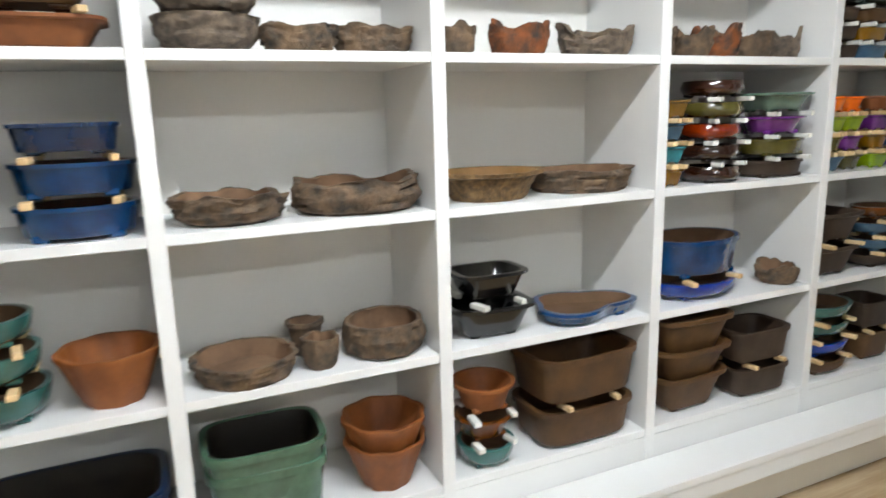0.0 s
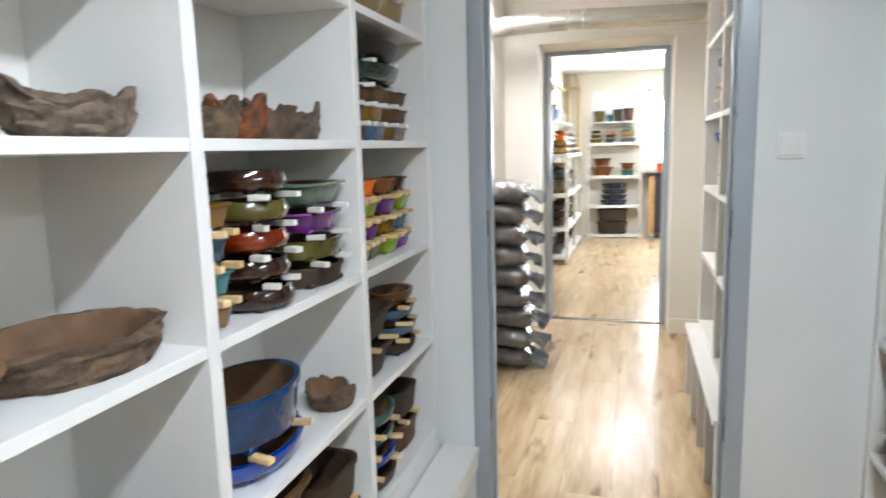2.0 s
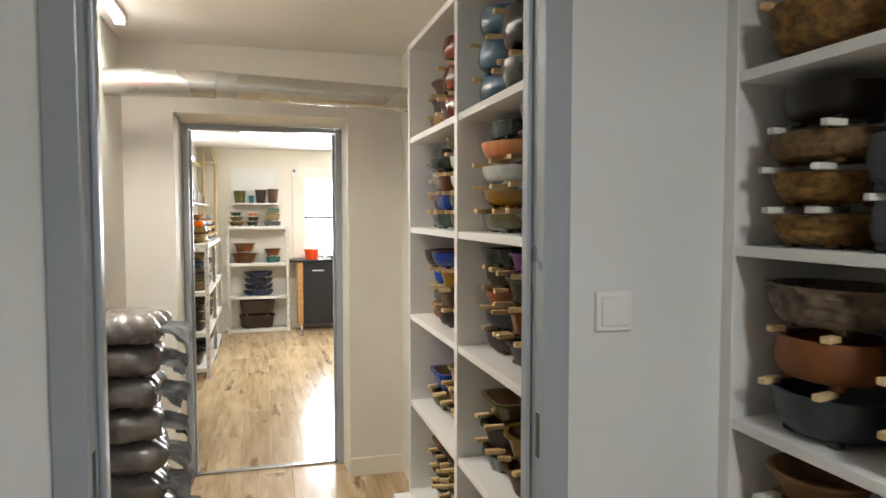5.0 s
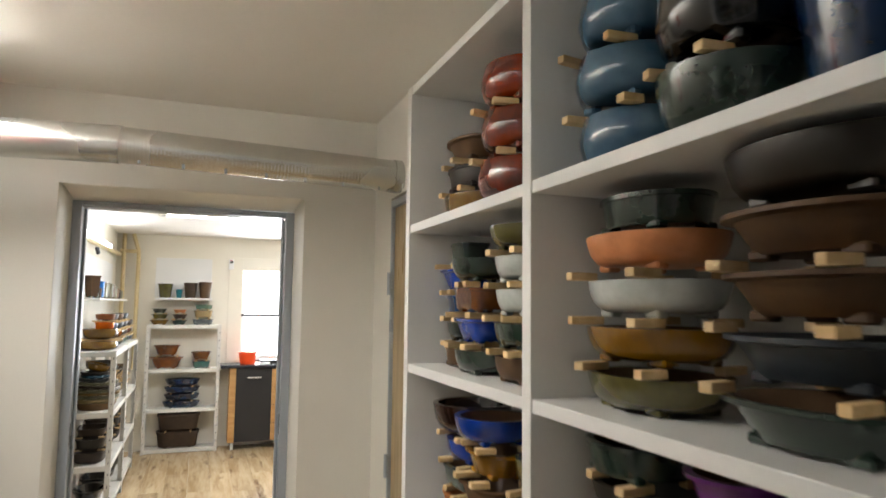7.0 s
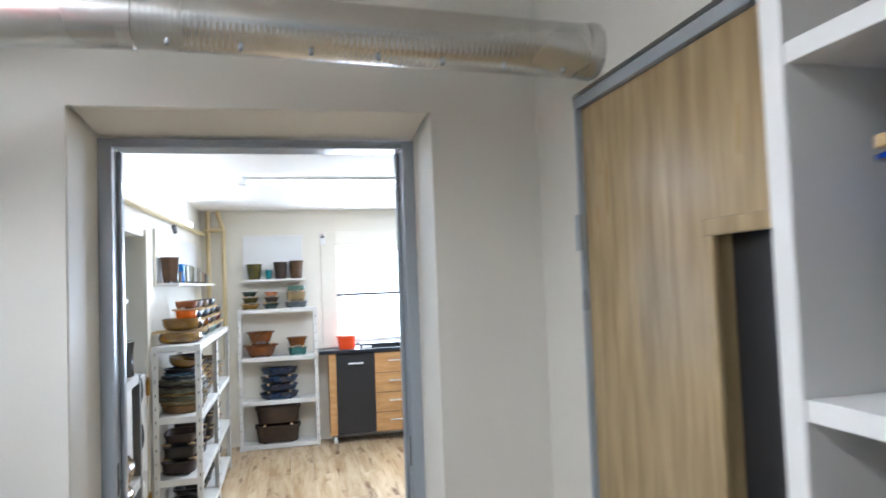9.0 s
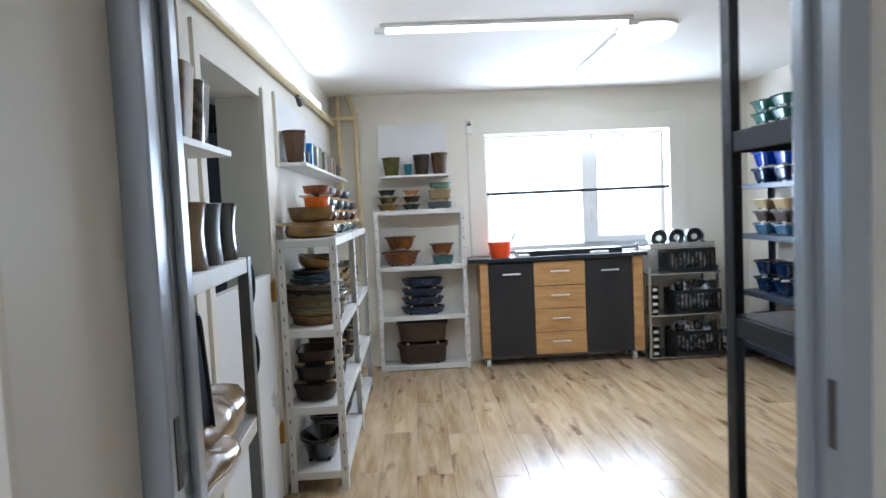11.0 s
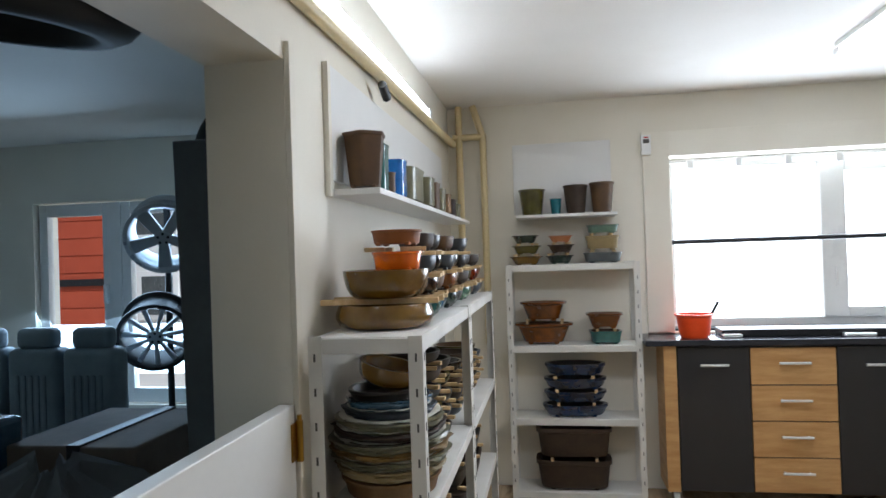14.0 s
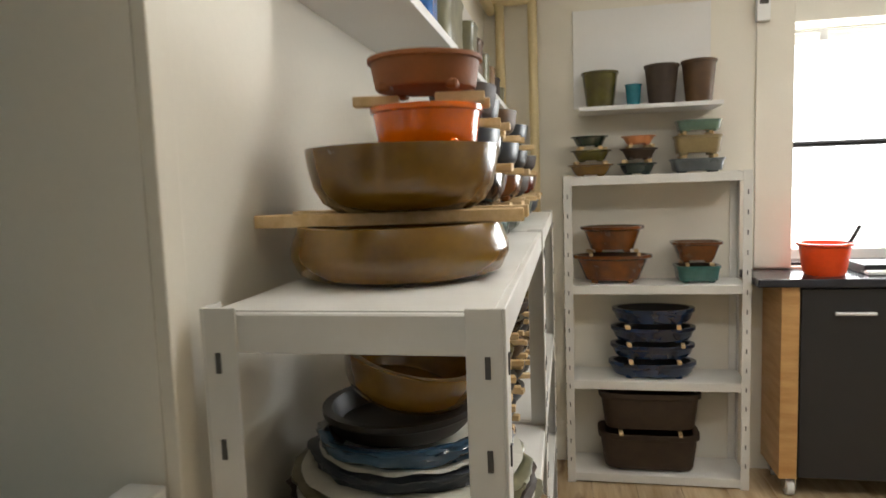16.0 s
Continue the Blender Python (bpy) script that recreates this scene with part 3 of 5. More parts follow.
# ---- shelving ----
def shelf_unit(label, xs, levels, y_front, y_back, top, t_up=0.034, t_sh=0.022, z0=0.0, flip=False, back=True):
    """Boarded shelving along x: uprights centred on xs, shelves with their tops at levels. It opens towards y_front."""
    u = thing("shelving_unit", label, "shelf", pose((xs[0] + xs[-1]) / 2, (y_front + y_back) / 2, 0))
    cx, cy = u.location.x, u.location.y
    s = -1 if y_front < y_back else 1
    ya, yb = sorted((y_front, y_back))
    for x in xs:
        part("upright", boxes((x - cx - t_up / 2, x - cx + t_up / 2, ya - cy, yb - cy, z0, top), bevel=0.002), M["white"], u)
    for a, b in zip(xs, xs[1:]):
        for z in (*levels, top):
            w0, w1 = sorted((y_front + s * -0.003 - cy, y_back - s * -0.008 - cy))
            part("shelf", boxes((a + t_up / 2 - cx, b - t_up / 2 - cx, w0, w1, z - t_sh, z), bevel=0.0015), M["white"], u)
    if back:
        w0, w1 = sorted((y_back - cy, y_back - s * 0.006 - cy))
        part("back_panel", boxes((xs[0] - cx, xs[-1] - cx, w0, w1, z0, top)), M["back"], u)
    return u


A_X = (-1.03, -0.39, 0.252, 0.859, 1.505, 2.164, 2.765)
A_Z = (0.34, 0.69, 1.04, 1.39, 1.74)
shelf_unit("tall white built-in shelving full of bonsai pots", A_X, A_Z, 1.58, 1.9, 2.1, z0=0.2)
base = thing("shelf_plinth", "white ledge and plinth under the tall shelving", "plinth", pose(0.85, 1.66, 0))
part("ledge", boxes((-1.9, 1.98, -0.225, -0.085, 0.225, 0.25), (-1.9, 1.98, -0.22, -0.205, 0.17, 0.225), bevel=0.002), M["white"], base)
part("plinth_panel", boxes((-1.9, 1.98, -0.13, -0.11, 0.0, 0.225)), M["wall"], base)
part("kick_board", boxes((-1.9, 1.915, -0.078, -0.063, 0.199, 0.317)), M["white"], base)
part("top_strip", boxes((-1.9, 1.98, -0.085, 0.2, 0.17, 0.199)), M["white"], base)
part("seam_strip", boxes((0.84, 0.852, 0.226, 0.233, 1.42, 1.73)), M["slot"], base)

B_Z = (0.38, 0.745, 1.11, 1.474, 1.83)
shelf_unit("narrow white shelving unit of stacked bonsai pots", (2.208, 2.818), B_Z, 0.17, -0.1, 2.2)
shelf_unit("white shelving unit in the rear of the store", (1.55, 2.17, 2.815), (0.05, 0.4, 0.745, 1.11, 1.474, 1.83), -0.5, -0.8, 2.2)

M_X = (2.925, 3.555, 4.213)
M_Z = (0.424, 0.79, 1.14, 1.487, 1.84)
shelf_unit("tall white shelving full of stacked glazed pots", M_X, M_Z, 0.55, 0.21, 2.207, t_up=0.03, z0=0.40)
for dy, dz in ((0.12, 0.70), (0.04, 0.70), (0.12, 1.46), (0.04, 1.46)):
    bm = bmesh.new()
    tube(bm, (2.1905, dy, dz), (2.189, dy, dz), 0.005, 10)
    thing("screw", "small steel screw in the white side panel", "screw", group="panel screws", data=mesh_of("screw", bm, M["steel"]))
bench = thing("low_bench", "white open bench under the shelving", "bench", pose(3.565, 0.42, 0))
part("bench_top", boxes((-0.66, 0.66, -0.2, 0.195, 0.375, 0.398), bevel=0.002), M["white"], bench)
for x in (-0.645, -0.33, 0.0, 0.33, 0.645):
    part("divider", boxes((x - 0.012, x + 0.012, -0.2, 0.185, 0, 0.375), bevel=0.0015), M["white"], bench)
part("bench_back", boxes((-0.645, 0.645, -0.206, -0.2, 0, 0.375)), M["back"], bench)


def slotted_rack(label, w, d, levels, top, mat, post=0.036, deck=None, slot_from=0.1, post_mat=None, slot_mat="slot"):
    """Boltless rack at the origin: x from 0 to w, y from 0 (back) to -d (front). Angle posts with slots, beams and decks."""
    r = thing("metal_rack", label, "rack")
    t = 0.003
    for px, sx in ((0, 1), (w, -1)):
        for py, sy in ((0, -1), (-d, 1)):
            p = part("post", boxes((*sorted((px, px + sx * post)), *sorted((py, py + sy * t)), 0, top), (*sorted((px, px + sx * t)), *sorted((py + sy * t, py + sy * post)), 0, top),
                                   bevel=0.0008, seg=1), post_mat or mat, r)
            # slots are not cut: thin blocks, coloured as shade or as bright wall behind
            bm = bmesh.new()
            z = slot_from
            while z < top - 0.05:
                add_box(bm, *sorted((px + sx * 0.014, px + sx * 0.019)), *sorted((py - sy * 0.0015, py + sy * 0.001)), z, z + 0.02)
                add_box(bm, *sorted((px - sx * 0.0015, px + sx * 0.001)), *sorted((py + sy * 0.014, py + sy * 0.019)), z, z + 0.02)
                z += 0.085
            tagged(part("slot_row", bm, M[slot_mat], p, "row of slots with shade or bright wall painted in"), kind="stuff")
    for z in levels:
        part("beam", boxes((t, w - t, -d + t, -d + 0.014, z - 0.038, z), bevel=0.0015, seg=1), mat, r)
        part("beam", boxes((t, w - t, -0.014, -t, z - 0.038, z), bevel=0.0015, seg=1), mat, r)
        for px in (t, w - 0.014):
            part("side_beam", boxes((px, px + 0.011, -d + 0.014, -0.014, z - 0.038, z), bevel=0.0015, seg=1), mat, r)
        part("deck", boxes((0.012, w - 0.012, -d + 0.012, -0.012, z - 0.012, z + 0.0015)), deck or mat, r)
    return r


rack = slotted_rack("white slotted metal rack of stacked pots", 0.92, 0.29, (0.10, 0.43, 0.815, 1.262), 1.268, M["rack"])
rack.matrix_basis = pose(8.06, 1.899, 0)
copy_thing(rack, pose(8.99, 1.899, 0))
rack2 = slotted_rack("white slotted metal rack by the back wall", 0.775, 0.235, (0.045, 0.475, 0.905, 1.386), 1.392, M["rack"])
rack2.matrix_basis = pose(10.655, 1.572, 0, 0, 0, -90)
# pale slot blocks imitate the lit wall showing through the posts
near = slotted_rack("white metal rack with grey slotted posts beside the doorway", 0.80, 0.27, (0.40, 0.865, 1.28), 1.282, M["rack"], post_mat=M["galv"], slot_mat="paper")
near.matrix_basis = pose(5.761, 1.876, 0, 0, 0, 3)
blue = slotted_rack("blue-grey metal rack along the wall", 1.3, 0.29, (0.15, 0.59, 1.06, 1.47, 1.845), 1.85, M["bluerack"])
blue.matrix_basis = pose(10.25, -1.79, 0, 0, 0, 180)
blackrack = slotted_rack("black slotted metal rack beside the doorway", 1.2, 0.36, (0.3, 0.75, 1.15, 1.5), 1.83, M["black"])
blackrack.matrix_basis = pose(5.74, -0.585, 0, 0, 0, 90)


def wall_shelf(label, x0, x1, y0, y1, z):
    s = thing("wall_shelf", label, "shelf", pose((x0 + x1) / 2, (y0 + y1) / 2, z))
    a, b = (x1 - x0) / 2, (y1 - y0) / 2
    part("board", boxes((-a, a, -b, b, -0.018, 0), bevel=0.0015), M["white"], s)
    return s


wall_shelf("white wall shelf of tall pots", 8.34, 10.4, 1.775, 1.93, 1.662)
wall_shelf("short white wall shelf of four pots", 10.43, 10.66, 0.91, 1.50, 1.685)
wall_shelf("white wall shelf of tall square pots", 5.74, 6.83, 1.75, 1.93, 1.582)
for x0, x1, y, z0, z1 in ((8.31, 8.335, 1.912, 1.64, 2.03), (6.89, 6.98, 1.90, 0.0, 2.05), (7.07, 7.128, 1.915, 0.0, 2.05), (8.036, 8.07, 1.915, 0.0, 2.0)):
    structure("trim", boxes((x0, x1, y, 1.93, z0, z1), bevel=0.002), M["wall"], "cream painted wooden batten on the wall", "trim")
structure("trim_panel", boxes((10.645, 10.66, 0.92, 1.52, 1.70, 2.14), bevel=0.002), M["white"], "flat white panel on the wall above the shelf", "trim")
structure("trim_panel_long", boxes((8.336, 10.3, 1.918, 1.93, 1.69, 2.03), bevel=0.002), M["white"], "flat white panel on the wall above the shelf", "trim")

# ---- passage fittings ----
duct = thing("ventilation_duct", "shiny galvanised spiral duct under the ceiling", "duct", pose(5.04, 1.0, 2.168))
DR = 0.0625
def duct_ring(y, r):
    z = -0.032 * (0.33 - y) / 1.01
    return [(r * math.cos(k * math.pi / 20), y, z + r * math.sin(k * math.pi / 20)) for k in range(40)]


rings = []
for k in range(84):
    y = 0.33 - k * 0.012
    rings += [duct_ring(y, DR), duct_ring(y - 0.008, DR), duct_ring(y - 0.0095, DR + 0.0002), duct_ring(y - 0.0105, DR + 0.0002)]
bm = loft(rings)
part("spiral_pipe", bm, M["duct"], duct, smooth=True)
bm = bmesh.new()
tube(bm, (0, 0.82, -0.012), (0, 0.34, 0.0), DR + 0.0015, 40)
part("sleeve", bm, M["duct"], duct, smooth=True)
for y, z in ((0.335, 0.0), (-0.655, -0.031)):
    bm = bmesh.new()
    tube(bm, (0, y + 0.014, z + 0.001), (0, y - 0.014, z - 0.001), DR + 0.003, 40)
    part("collar", bm, M["duct"], duct, smooth=True)
for k in range(7):
    y = 0.26 - k * 0.14
    bm = bmesh.new()
    tube(bm, (-0.03, y, -DR + 0.01 - 0.032 * (0.33 - y)), (-0.034, y, -DR - 0.002 - 0.032 * (0.33 - y)), 0.005, 8)
    part("rivet", bm, M["steel"], duct)

ext = thing("fire_extinguisher", "red fire extinguisher hanging on the wall", "extinguisher", pose(4.26, 1.745, 1.687))
bm = bmesh.new()
for (z, r), (z2, r2) in zip(((0, 0.05), (0.02, 0.062), (0.34, 0.062), (0.39, 0.045)), ((0.02, 0.062), (0.34, 0.062), (0.39, 0.045), (0.43, 0.02))):
    tube(bm, (0, 0, z), (0, 0, z2), r, 24, True, r2)
part("cylinder", bm, M["red"], ext, smooth=True)
part("valve", boxes((-0.015, 0.015, -0.06, 0.03, 0.43, 0.47), bevel=0.004), M["black"], ext)
part("label", boxes((-0.04, 0.04, -0.0635, -0.0615, 0.12, 0.25)), M["plastic"], ext, "pale label with yellow band")
part("bracket", boxes((-0.02, 0.02, 0.055, 0.075, 0.2, 0.36), bevel=0.003), M["steel"], ext)

sw = thing("light_switch", "square white rocker light switch on the wall", "switch", pose(2.835, 0.43, 1.343))
part("plate", boxes((-0.009, 0, -0.041, 0.041, -0.041, 0.041), bevel=0.003), M["plastic"], sw)
part("rocker", boxes((-0.014, -0.009, -0.03, 0.03, -0.03, 0.03), bevel=0.002), M["plastic"], sw)

door = thing("oak_door", "closed oak veneer door with a recessed grey panel", "door", pose(4.72, 0.29, 0))
part("leaf", boxes((-0.07, 0.435, -0.02, 0.02, 0.01, 2.03), (-0.5, -0.07, -0.02, 0.02, 1.70, 2.03), (-0.5, -0.07, -0.02, 0.02, 0.01, 0.6), bevel=0.001), M["oakdoor"], door)
part("panel_trim", boxes((-0.5, -0.05, 0.02, 0.034, 1.675, 1.705), (-0.078, -0.05, 0.02, 0.034, 0.6, 1.675), bevel=0.003), M["oakdoor"], door)
part("grey_panel", boxes((-0.5, -0.07, -0.02, -0.012, 0.6, 1.70)), M["grey"], door)
part("head_frame", boxes((-0.5, 0.445, -0.03, 0.034, 2.032, 2.06), (0.437, 0.45, -0.03, 0.034, 0, 2.06), bevel=0.002), M["steel"], door)
for z in (0.35, 1.0, 1.72):
    bm = bmesh.new()
    tube(bm, (0.437, 0.04, z - 0.045), (0.437, 0.04, z + 0.045), 0.009, 12)
    part("hinge", bm, M["steel"], door)


def sack(x, y, z, w, d, h, seed, rz):
    """A slumped plastic sack: pillow form with folds running in from its rim, and a crimped end that hangs out."""
    rings = []
    n = 72
    for k in range(13):
        f = k / 12
        sc = (1 - abs(2 * f - 1) ** 2.3) ** 0.45 if 0 < k < 12 else 0.2
        ring = []
        for i in range(n):
            th = 2 * math.pi * i / n
            c, s = math.cos(th), math.sin(th)
            r = (abs(c) ** 5 + abs(s) ** 5) ** -0.2
            q = noise.noise(Vector((c * 1.7 + seed, s * 1.7, f * 2)))
            q2 = noise.noise(Vector((c * 4.5 + seed, s * 4.5, f * 3)))
            fold = abs(noise.noise(Vector((th * 5.5 + seed, f * 1.2, seed)))) * (1 - 0.6 * sc)
            rr = sc * (1 + 0.09 * q + 0.05 * q2 - 0.22 * fold)
            droop = -0.03 * max(0, c) ** 2 * sc * (1 - f)
            ring.append((w / 2 * r * c * rr, d / 2 * r * s * rr, h * f + (0.2 * q + 0.09 * q2) * h * math.sin(math.pi * f) + droop))
        rings.append(ring)
    ob = thing("substrate_sack", "grey plastic sack of soil lying in a pile", "sack", pose(x, y, z, 0, 0, rz), "sacks in the pile", data=mesh_of("sack", loft(rings), M["bag"], True))
    bm = bmesh.new()
    rows, cols = 5, 26
    vs = []
    for j in range(rows):
        for i in range(cols):
            u, v = i / (cols - 1), j / (rows - 1)
            wob = noise.noise(Vector((i * 0.45, seed * 3, v * 2)))
            vs.append(bm.verts.new((w * 0.43 + 0.10 * v * (1 + 0.35 * wob), (u - 0.5) * d * (0.8 - 0.16 * math.sin(math.pi * v)), h * 0.5 - 0.05 * v * v + 0.02 * math.sin(i * 2.1 + seed) * (0.3 + v) + 0.03 * wob * v)))
    for j in range(rows - 1):
        for i in range(cols - 1):
            a = j * cols + i
            bm.faces.new((vs[a], vs[a + 1], vs[a + cols + 1], vs[a + cols]))
    bmesh.ops.solidify(bm, geom=bm.faces[:], thickness=0.002)
    part("crimped_end", bm, M["foil"], ob, "crimped shiny clear plastic end", smooth=True)


for px, py, n, deep, turn in ((4.52, 1.66, 9, 0.30, -90), (4.07, 1.737, 10, 0.15, 0)):
    z = 0.0
    for i in range(n):
        h = 0.143
        sack(px + random.uniform(-0.02, 0.03) - 0.012 * i, py + (random.uniform(-0.02, 0.01) if turn else 0.0), z, 0.36 - 0.006 * i, deep, h, i * 3.7 + px, turn + random.uniform(-10, 10) * (1 if turn else 0.2))
        z += h * 0.9


def tube_lamp(label, m, length, light="rim_light"):
    t = thing("tube_lamp", label, "lamp", m, "tube lamps")
    part("housing", boxes((-length / 2, length / 2, -0.03, 0.03, 0.012, 0.035), bevel=0.004), M["plastic"], t)
    part("tube", boxes((-length / 2 + 0.03, length / 2 - 0.03, -0.018, 0.018, -0.012, 0.012), bevel=0.011, seg=3), M[light], t)
    for s in (-1, 1):
        part("end_cap", boxes((s * length / 2 - 0.03, s * length / 2 + 0.03, -0.024, 0.024, -0.016, 0.013), bevel=0.003), M["plastic"], t)
    return t


tube_lamp("bright white tube lamp on the passage ceiling, the near one added for light", pose(4.4, 1.73, 2.415), 1.15)
# unseen second tube, added to spread the passage light
tube_lamp("bright white tube lamp on the passage ceiling, the near one added for light", pose(3.2, 1.73, 2.415), 1.15)
tube_lamp("bright white tube lamp along the wall top", pose(8.37, 1.885, 2.175, -90, 0, 0), 2.75, "tube_bright")
tube_lamp("bright white tube lamp across the ceiling", pose(8.5, 0.66, 2.365, 0, 0, 90), 1.4)
tube_lamp("bright white tube lamp on the ceiling", pose(9.3, -0.08, 2.365), 1.1)
tube_lamp("white tube lamp on the store ceiling, the rear one added as fill", pose(0.8, 0.5, 2.385), 1.25, "tube_bright")
# unseen rear tube, added to brighten ceiling and walls as fill
tube_lamp("white tube lamp on the store ceiling, the rear one added as fill", pose(0.6, -1.5, 2.385), 1.25, "tube_bright")
rings = []
for k in range(9):
    a = math.pi / 2 * k / 8
    rings.append([(0.17 * math.cos(a) * math.cos(2 * math.pi * i / 32) + 1e-4 * math.cos(i), 0.17 * math.cos(a) * math.sin(2 * math.pi * i / 32), -0.085 * math.sin(a)) for i in range(32)] if k < 8 else
                 [(0.01 * math.cos(2 * math.pi * i / 32), 0.01 * math.sin(2 * math.pi * i / 32), -0.085) for i in range(32)])
dome = thing("ceiling_lamp", "round white dome lamp on the ceiling", "lamp", pose(8.72, -0.2, 2.385))
part("shade", loft(rings), M["lamp_shade"], dome, smooth=True)
bm = bmesh.new()
tube(bm, (0, 0, 0), (0, 0, 0.014), 0.175, 32)
part("rim", bm, M["plastic"], dome, smooth=True)

# ---- shop fittings ----
cab = thing("kitchen_cabinet", "oak and anthracite base cabinet on castors under the window", "cabinet", pose(10.50, -0.013, 0))
X0, X1 = -0.125, 0.14
part("carcass", boxes((X0 + 0.02, X1, -0.70, 0.70, 0.085, 0.905)), M["grey"], cab)
for a, b in ((0.635, 0.705), (-0.705, -0.618)):
    part("side_panel", boxes((X0, X1 + 0.003, a, b, 0.082, 0.905), bevel=0.001), M["beech"], cab)


def bar_handle(parent, y, z, l):
    bm = bmesh.new()
    tube(bm, (X0 - 0.034, y - l / 2, z), (X0 - 0.034, y + l / 2, z), 0.0075, 12)
    for s in (-0.8, 0.8):
        tube(bm, (X0 - 0.034, y + s * l / 2, z), (X0 - 0.002, y + s * l / 2, z), 0.004, 8)
    part("handle", bm, M["satin"], parent, "slim chrome bar handle", smooth=True)


for a, b in ((0.243, 0.632), (-0.615, -0.20)):
    d_ = part("door", boxes((X0, X0 + 0.018, a + 0.0035, b - 0.0035, 0.09, 0.895), bevel=0.001), M["grey"], cab, "plain anthracite door")
    bar_handle(d_, (a + b) / 2, 0.80, 0.15)
zz = (0.09, 0.285, 0.485, 0.685, 0.895)
for a, b in zip(zz, zz[1:]):
    d_ = part("drawer", boxes((X0, X0 + 0.018, -0.198, 0.241, a + 0.0035, b - 0.0035), bevel=0.001), M["beech"], cab, "light oak drawer front")
    bar_handle(d_, 0.022, (a + b) / 2 + 0.02, 0.16)
for y in (0.655, -0.62):
    for x in (-0.09, 0.1):
        c = part("castor", boxes((x - 0.02, x + 0.02, y - 0.026, y - 0.018, 0.03, 0.085), (x - 0.02, x + 0.02, y + 0.018, y + 0.026, 0.03, 0.085), (x - 0.022, x + 0.022, y - 0.026, y + 0.026, 0.078, 0.085)), M["chrome"], cab)
        bm = bmesh.new()
        tube(bm, (x, y - 0.014, 0.035), (x, y + 0.014, 0.035), 0.035, 24)
        part("wheel", bm, M["plastic"], c, "pale grey castor wheel", smooth=True)
structure("worktop", boxes((10.345, 10.70, -0.755, 0.79, 0.907, 0.942), bevel=0.004), M["counter"], "dark glossy worktop on the cabinet", "worktop")

win = thing("window_1", "wide white window with daylight behind", "window", kind="structure")
W0, W1, Z0, Z1, XW = -1.085, 0.575, 0.95, 2.02, 10.84
for b in ((XW, XW + 0.05, W0, W0 + 0.07, Z0, Z1), (XW, XW + 0.05, W1 - 0.05, W1, Z0, Z1), (XW, XW + 0.05, W0 + 0.07, W1 - 0.05, Z0, Z0 + 0.06), (XW, XW + 0.05, W0 + 0.07, W1 - 0.05, Z1 - 0.06, Z1)):
    part("window_frame", boxes(b, bevel=0.004), M["plastic"], win)
part("mullion", boxes((XW - 0.02, XW + 0.05, -0.47, -0.33, Z0 + 0.06, Z1 - 0.06), bevel=0.005), M["plastic"], win)
part("sash", boxes((XW - 0.02, XW, W0 + 0.07, W0 + 0.12, Z0 + 0.06, Z1 - 0.06), (XW - 0.02, XW, W0 + 0.12, -0.47, Z0 + 0.06, Z0 + 0.12), (XW - 0.02, XW, W0 + 0.12, -0.47, Z1 - 0.12, Z1 - 0.06), bevel=0.004), M["plastic"], win)
for a, b in ((W0 + 0.07, -0.47), (-0.33, W1 - 0.05)):
    p = part("pane", boxes((XW + 0.02, XW + 0.026, a, b, Z0 + 0.06, Z1 - 0.06)), M["glass"], win)
    p.visible_shadow = False
part("window_sill", boxes((10.70, 10.84, W0, W1, 0.952, 0.965)), M["counter"], win, "dark window sill")
part("handle", boxes((XW - 0.04, XW - 0.02, -0.42, -0.40, 1.2, 1.32), bevel=0.004), M["plastic"], win)
for b in ((10.645, 10.66, 0.575, 0.73, 0.95, 2.17), (10.645, 10.66, -1.24, -1.085, 0.95, 2.17), (10.645, 10.66, -1.085, 0.575, 2.02, 2.17)):
    structure("window_trim", boxes(b, bevel=0.002), M["wall"], "flat cream board round the window", "trim")
rod = thing("curtain_rod", "thin black rod across the window", "rod", pose(10.68, -0.255, 1.495))
bm = bmesh.new()
tube(bm, (0, -0.828, 0), (0, 0.828, 0), 0.014, 16)
part("rod", bm, M["black"], rod, smooth=True)
top = thing("curtain_rail", "white curtain rail with clips above the window", "rail", pose(10.70, -0.255, 1.985))
bm = bmesh.new()
tube(bm, (0, -0.828, 0), (0, 0.828, 0), 0.008, 12)
part("rail", bm, M["plastic"], top, smooth=True)
for k in range(6):
    y = -0.7 + k * 0.28
    part("clip", boxes((-0.012, 0.012, y - 0.02, y + 0.02, -0.045, 0.012), bevel=0.006), M["plastic"], top)
structure("backdrop", boxes((11.6, 11.62, -4.5, 3.2, -0.5, 4.5)), M["outside"], "blank bright daylight outside the window", "backdrop")

for p, q in (((10.60, 1.85, 1.2), (10.60, 1.85, 2.395)), ((10.60, 1.70, 0.9), (10.60, 1.70, 2.20)), ((10.60, 1.70, 2.2), (10.60, 1.76, 2.395)), ((10.60, 1.89, 2.20), (10.60, 1.70, 2.20)), ((10.60, 1.89, 2.16), (8.0, 1.905, 2.125)), ((8.0, 1.905, 2.125), (5.82, 1.905, 2.11))):
    bm = bmesh.new()
    tube(bm, p, q, 0.022, 16)
    thing("heating_pipe", "cream painted heating pipe along the wall", "pipe", kind="structure", data=mesh_of("pipe", bm, M["pipe"], True))

bm = bmesh.new()
tube(bm, (8.80, 1.878, 2.085), (8.87, 1.878, 2.05), 0.017, 14)
thing("pipe_clip", "dark oval clip on the heating pipe", "clip", data=mesh_of("pipe_clip", bm, M["black"], True))
box = thing("alarm_box", "small white wall controller with a display", "controller", pose(10.645, 0.71, 2.09))
part("case", boxes((-0.03, 0, -0.028, 0.028, -0.06, 0.06), bevel=0.004), M["plastic"], box)
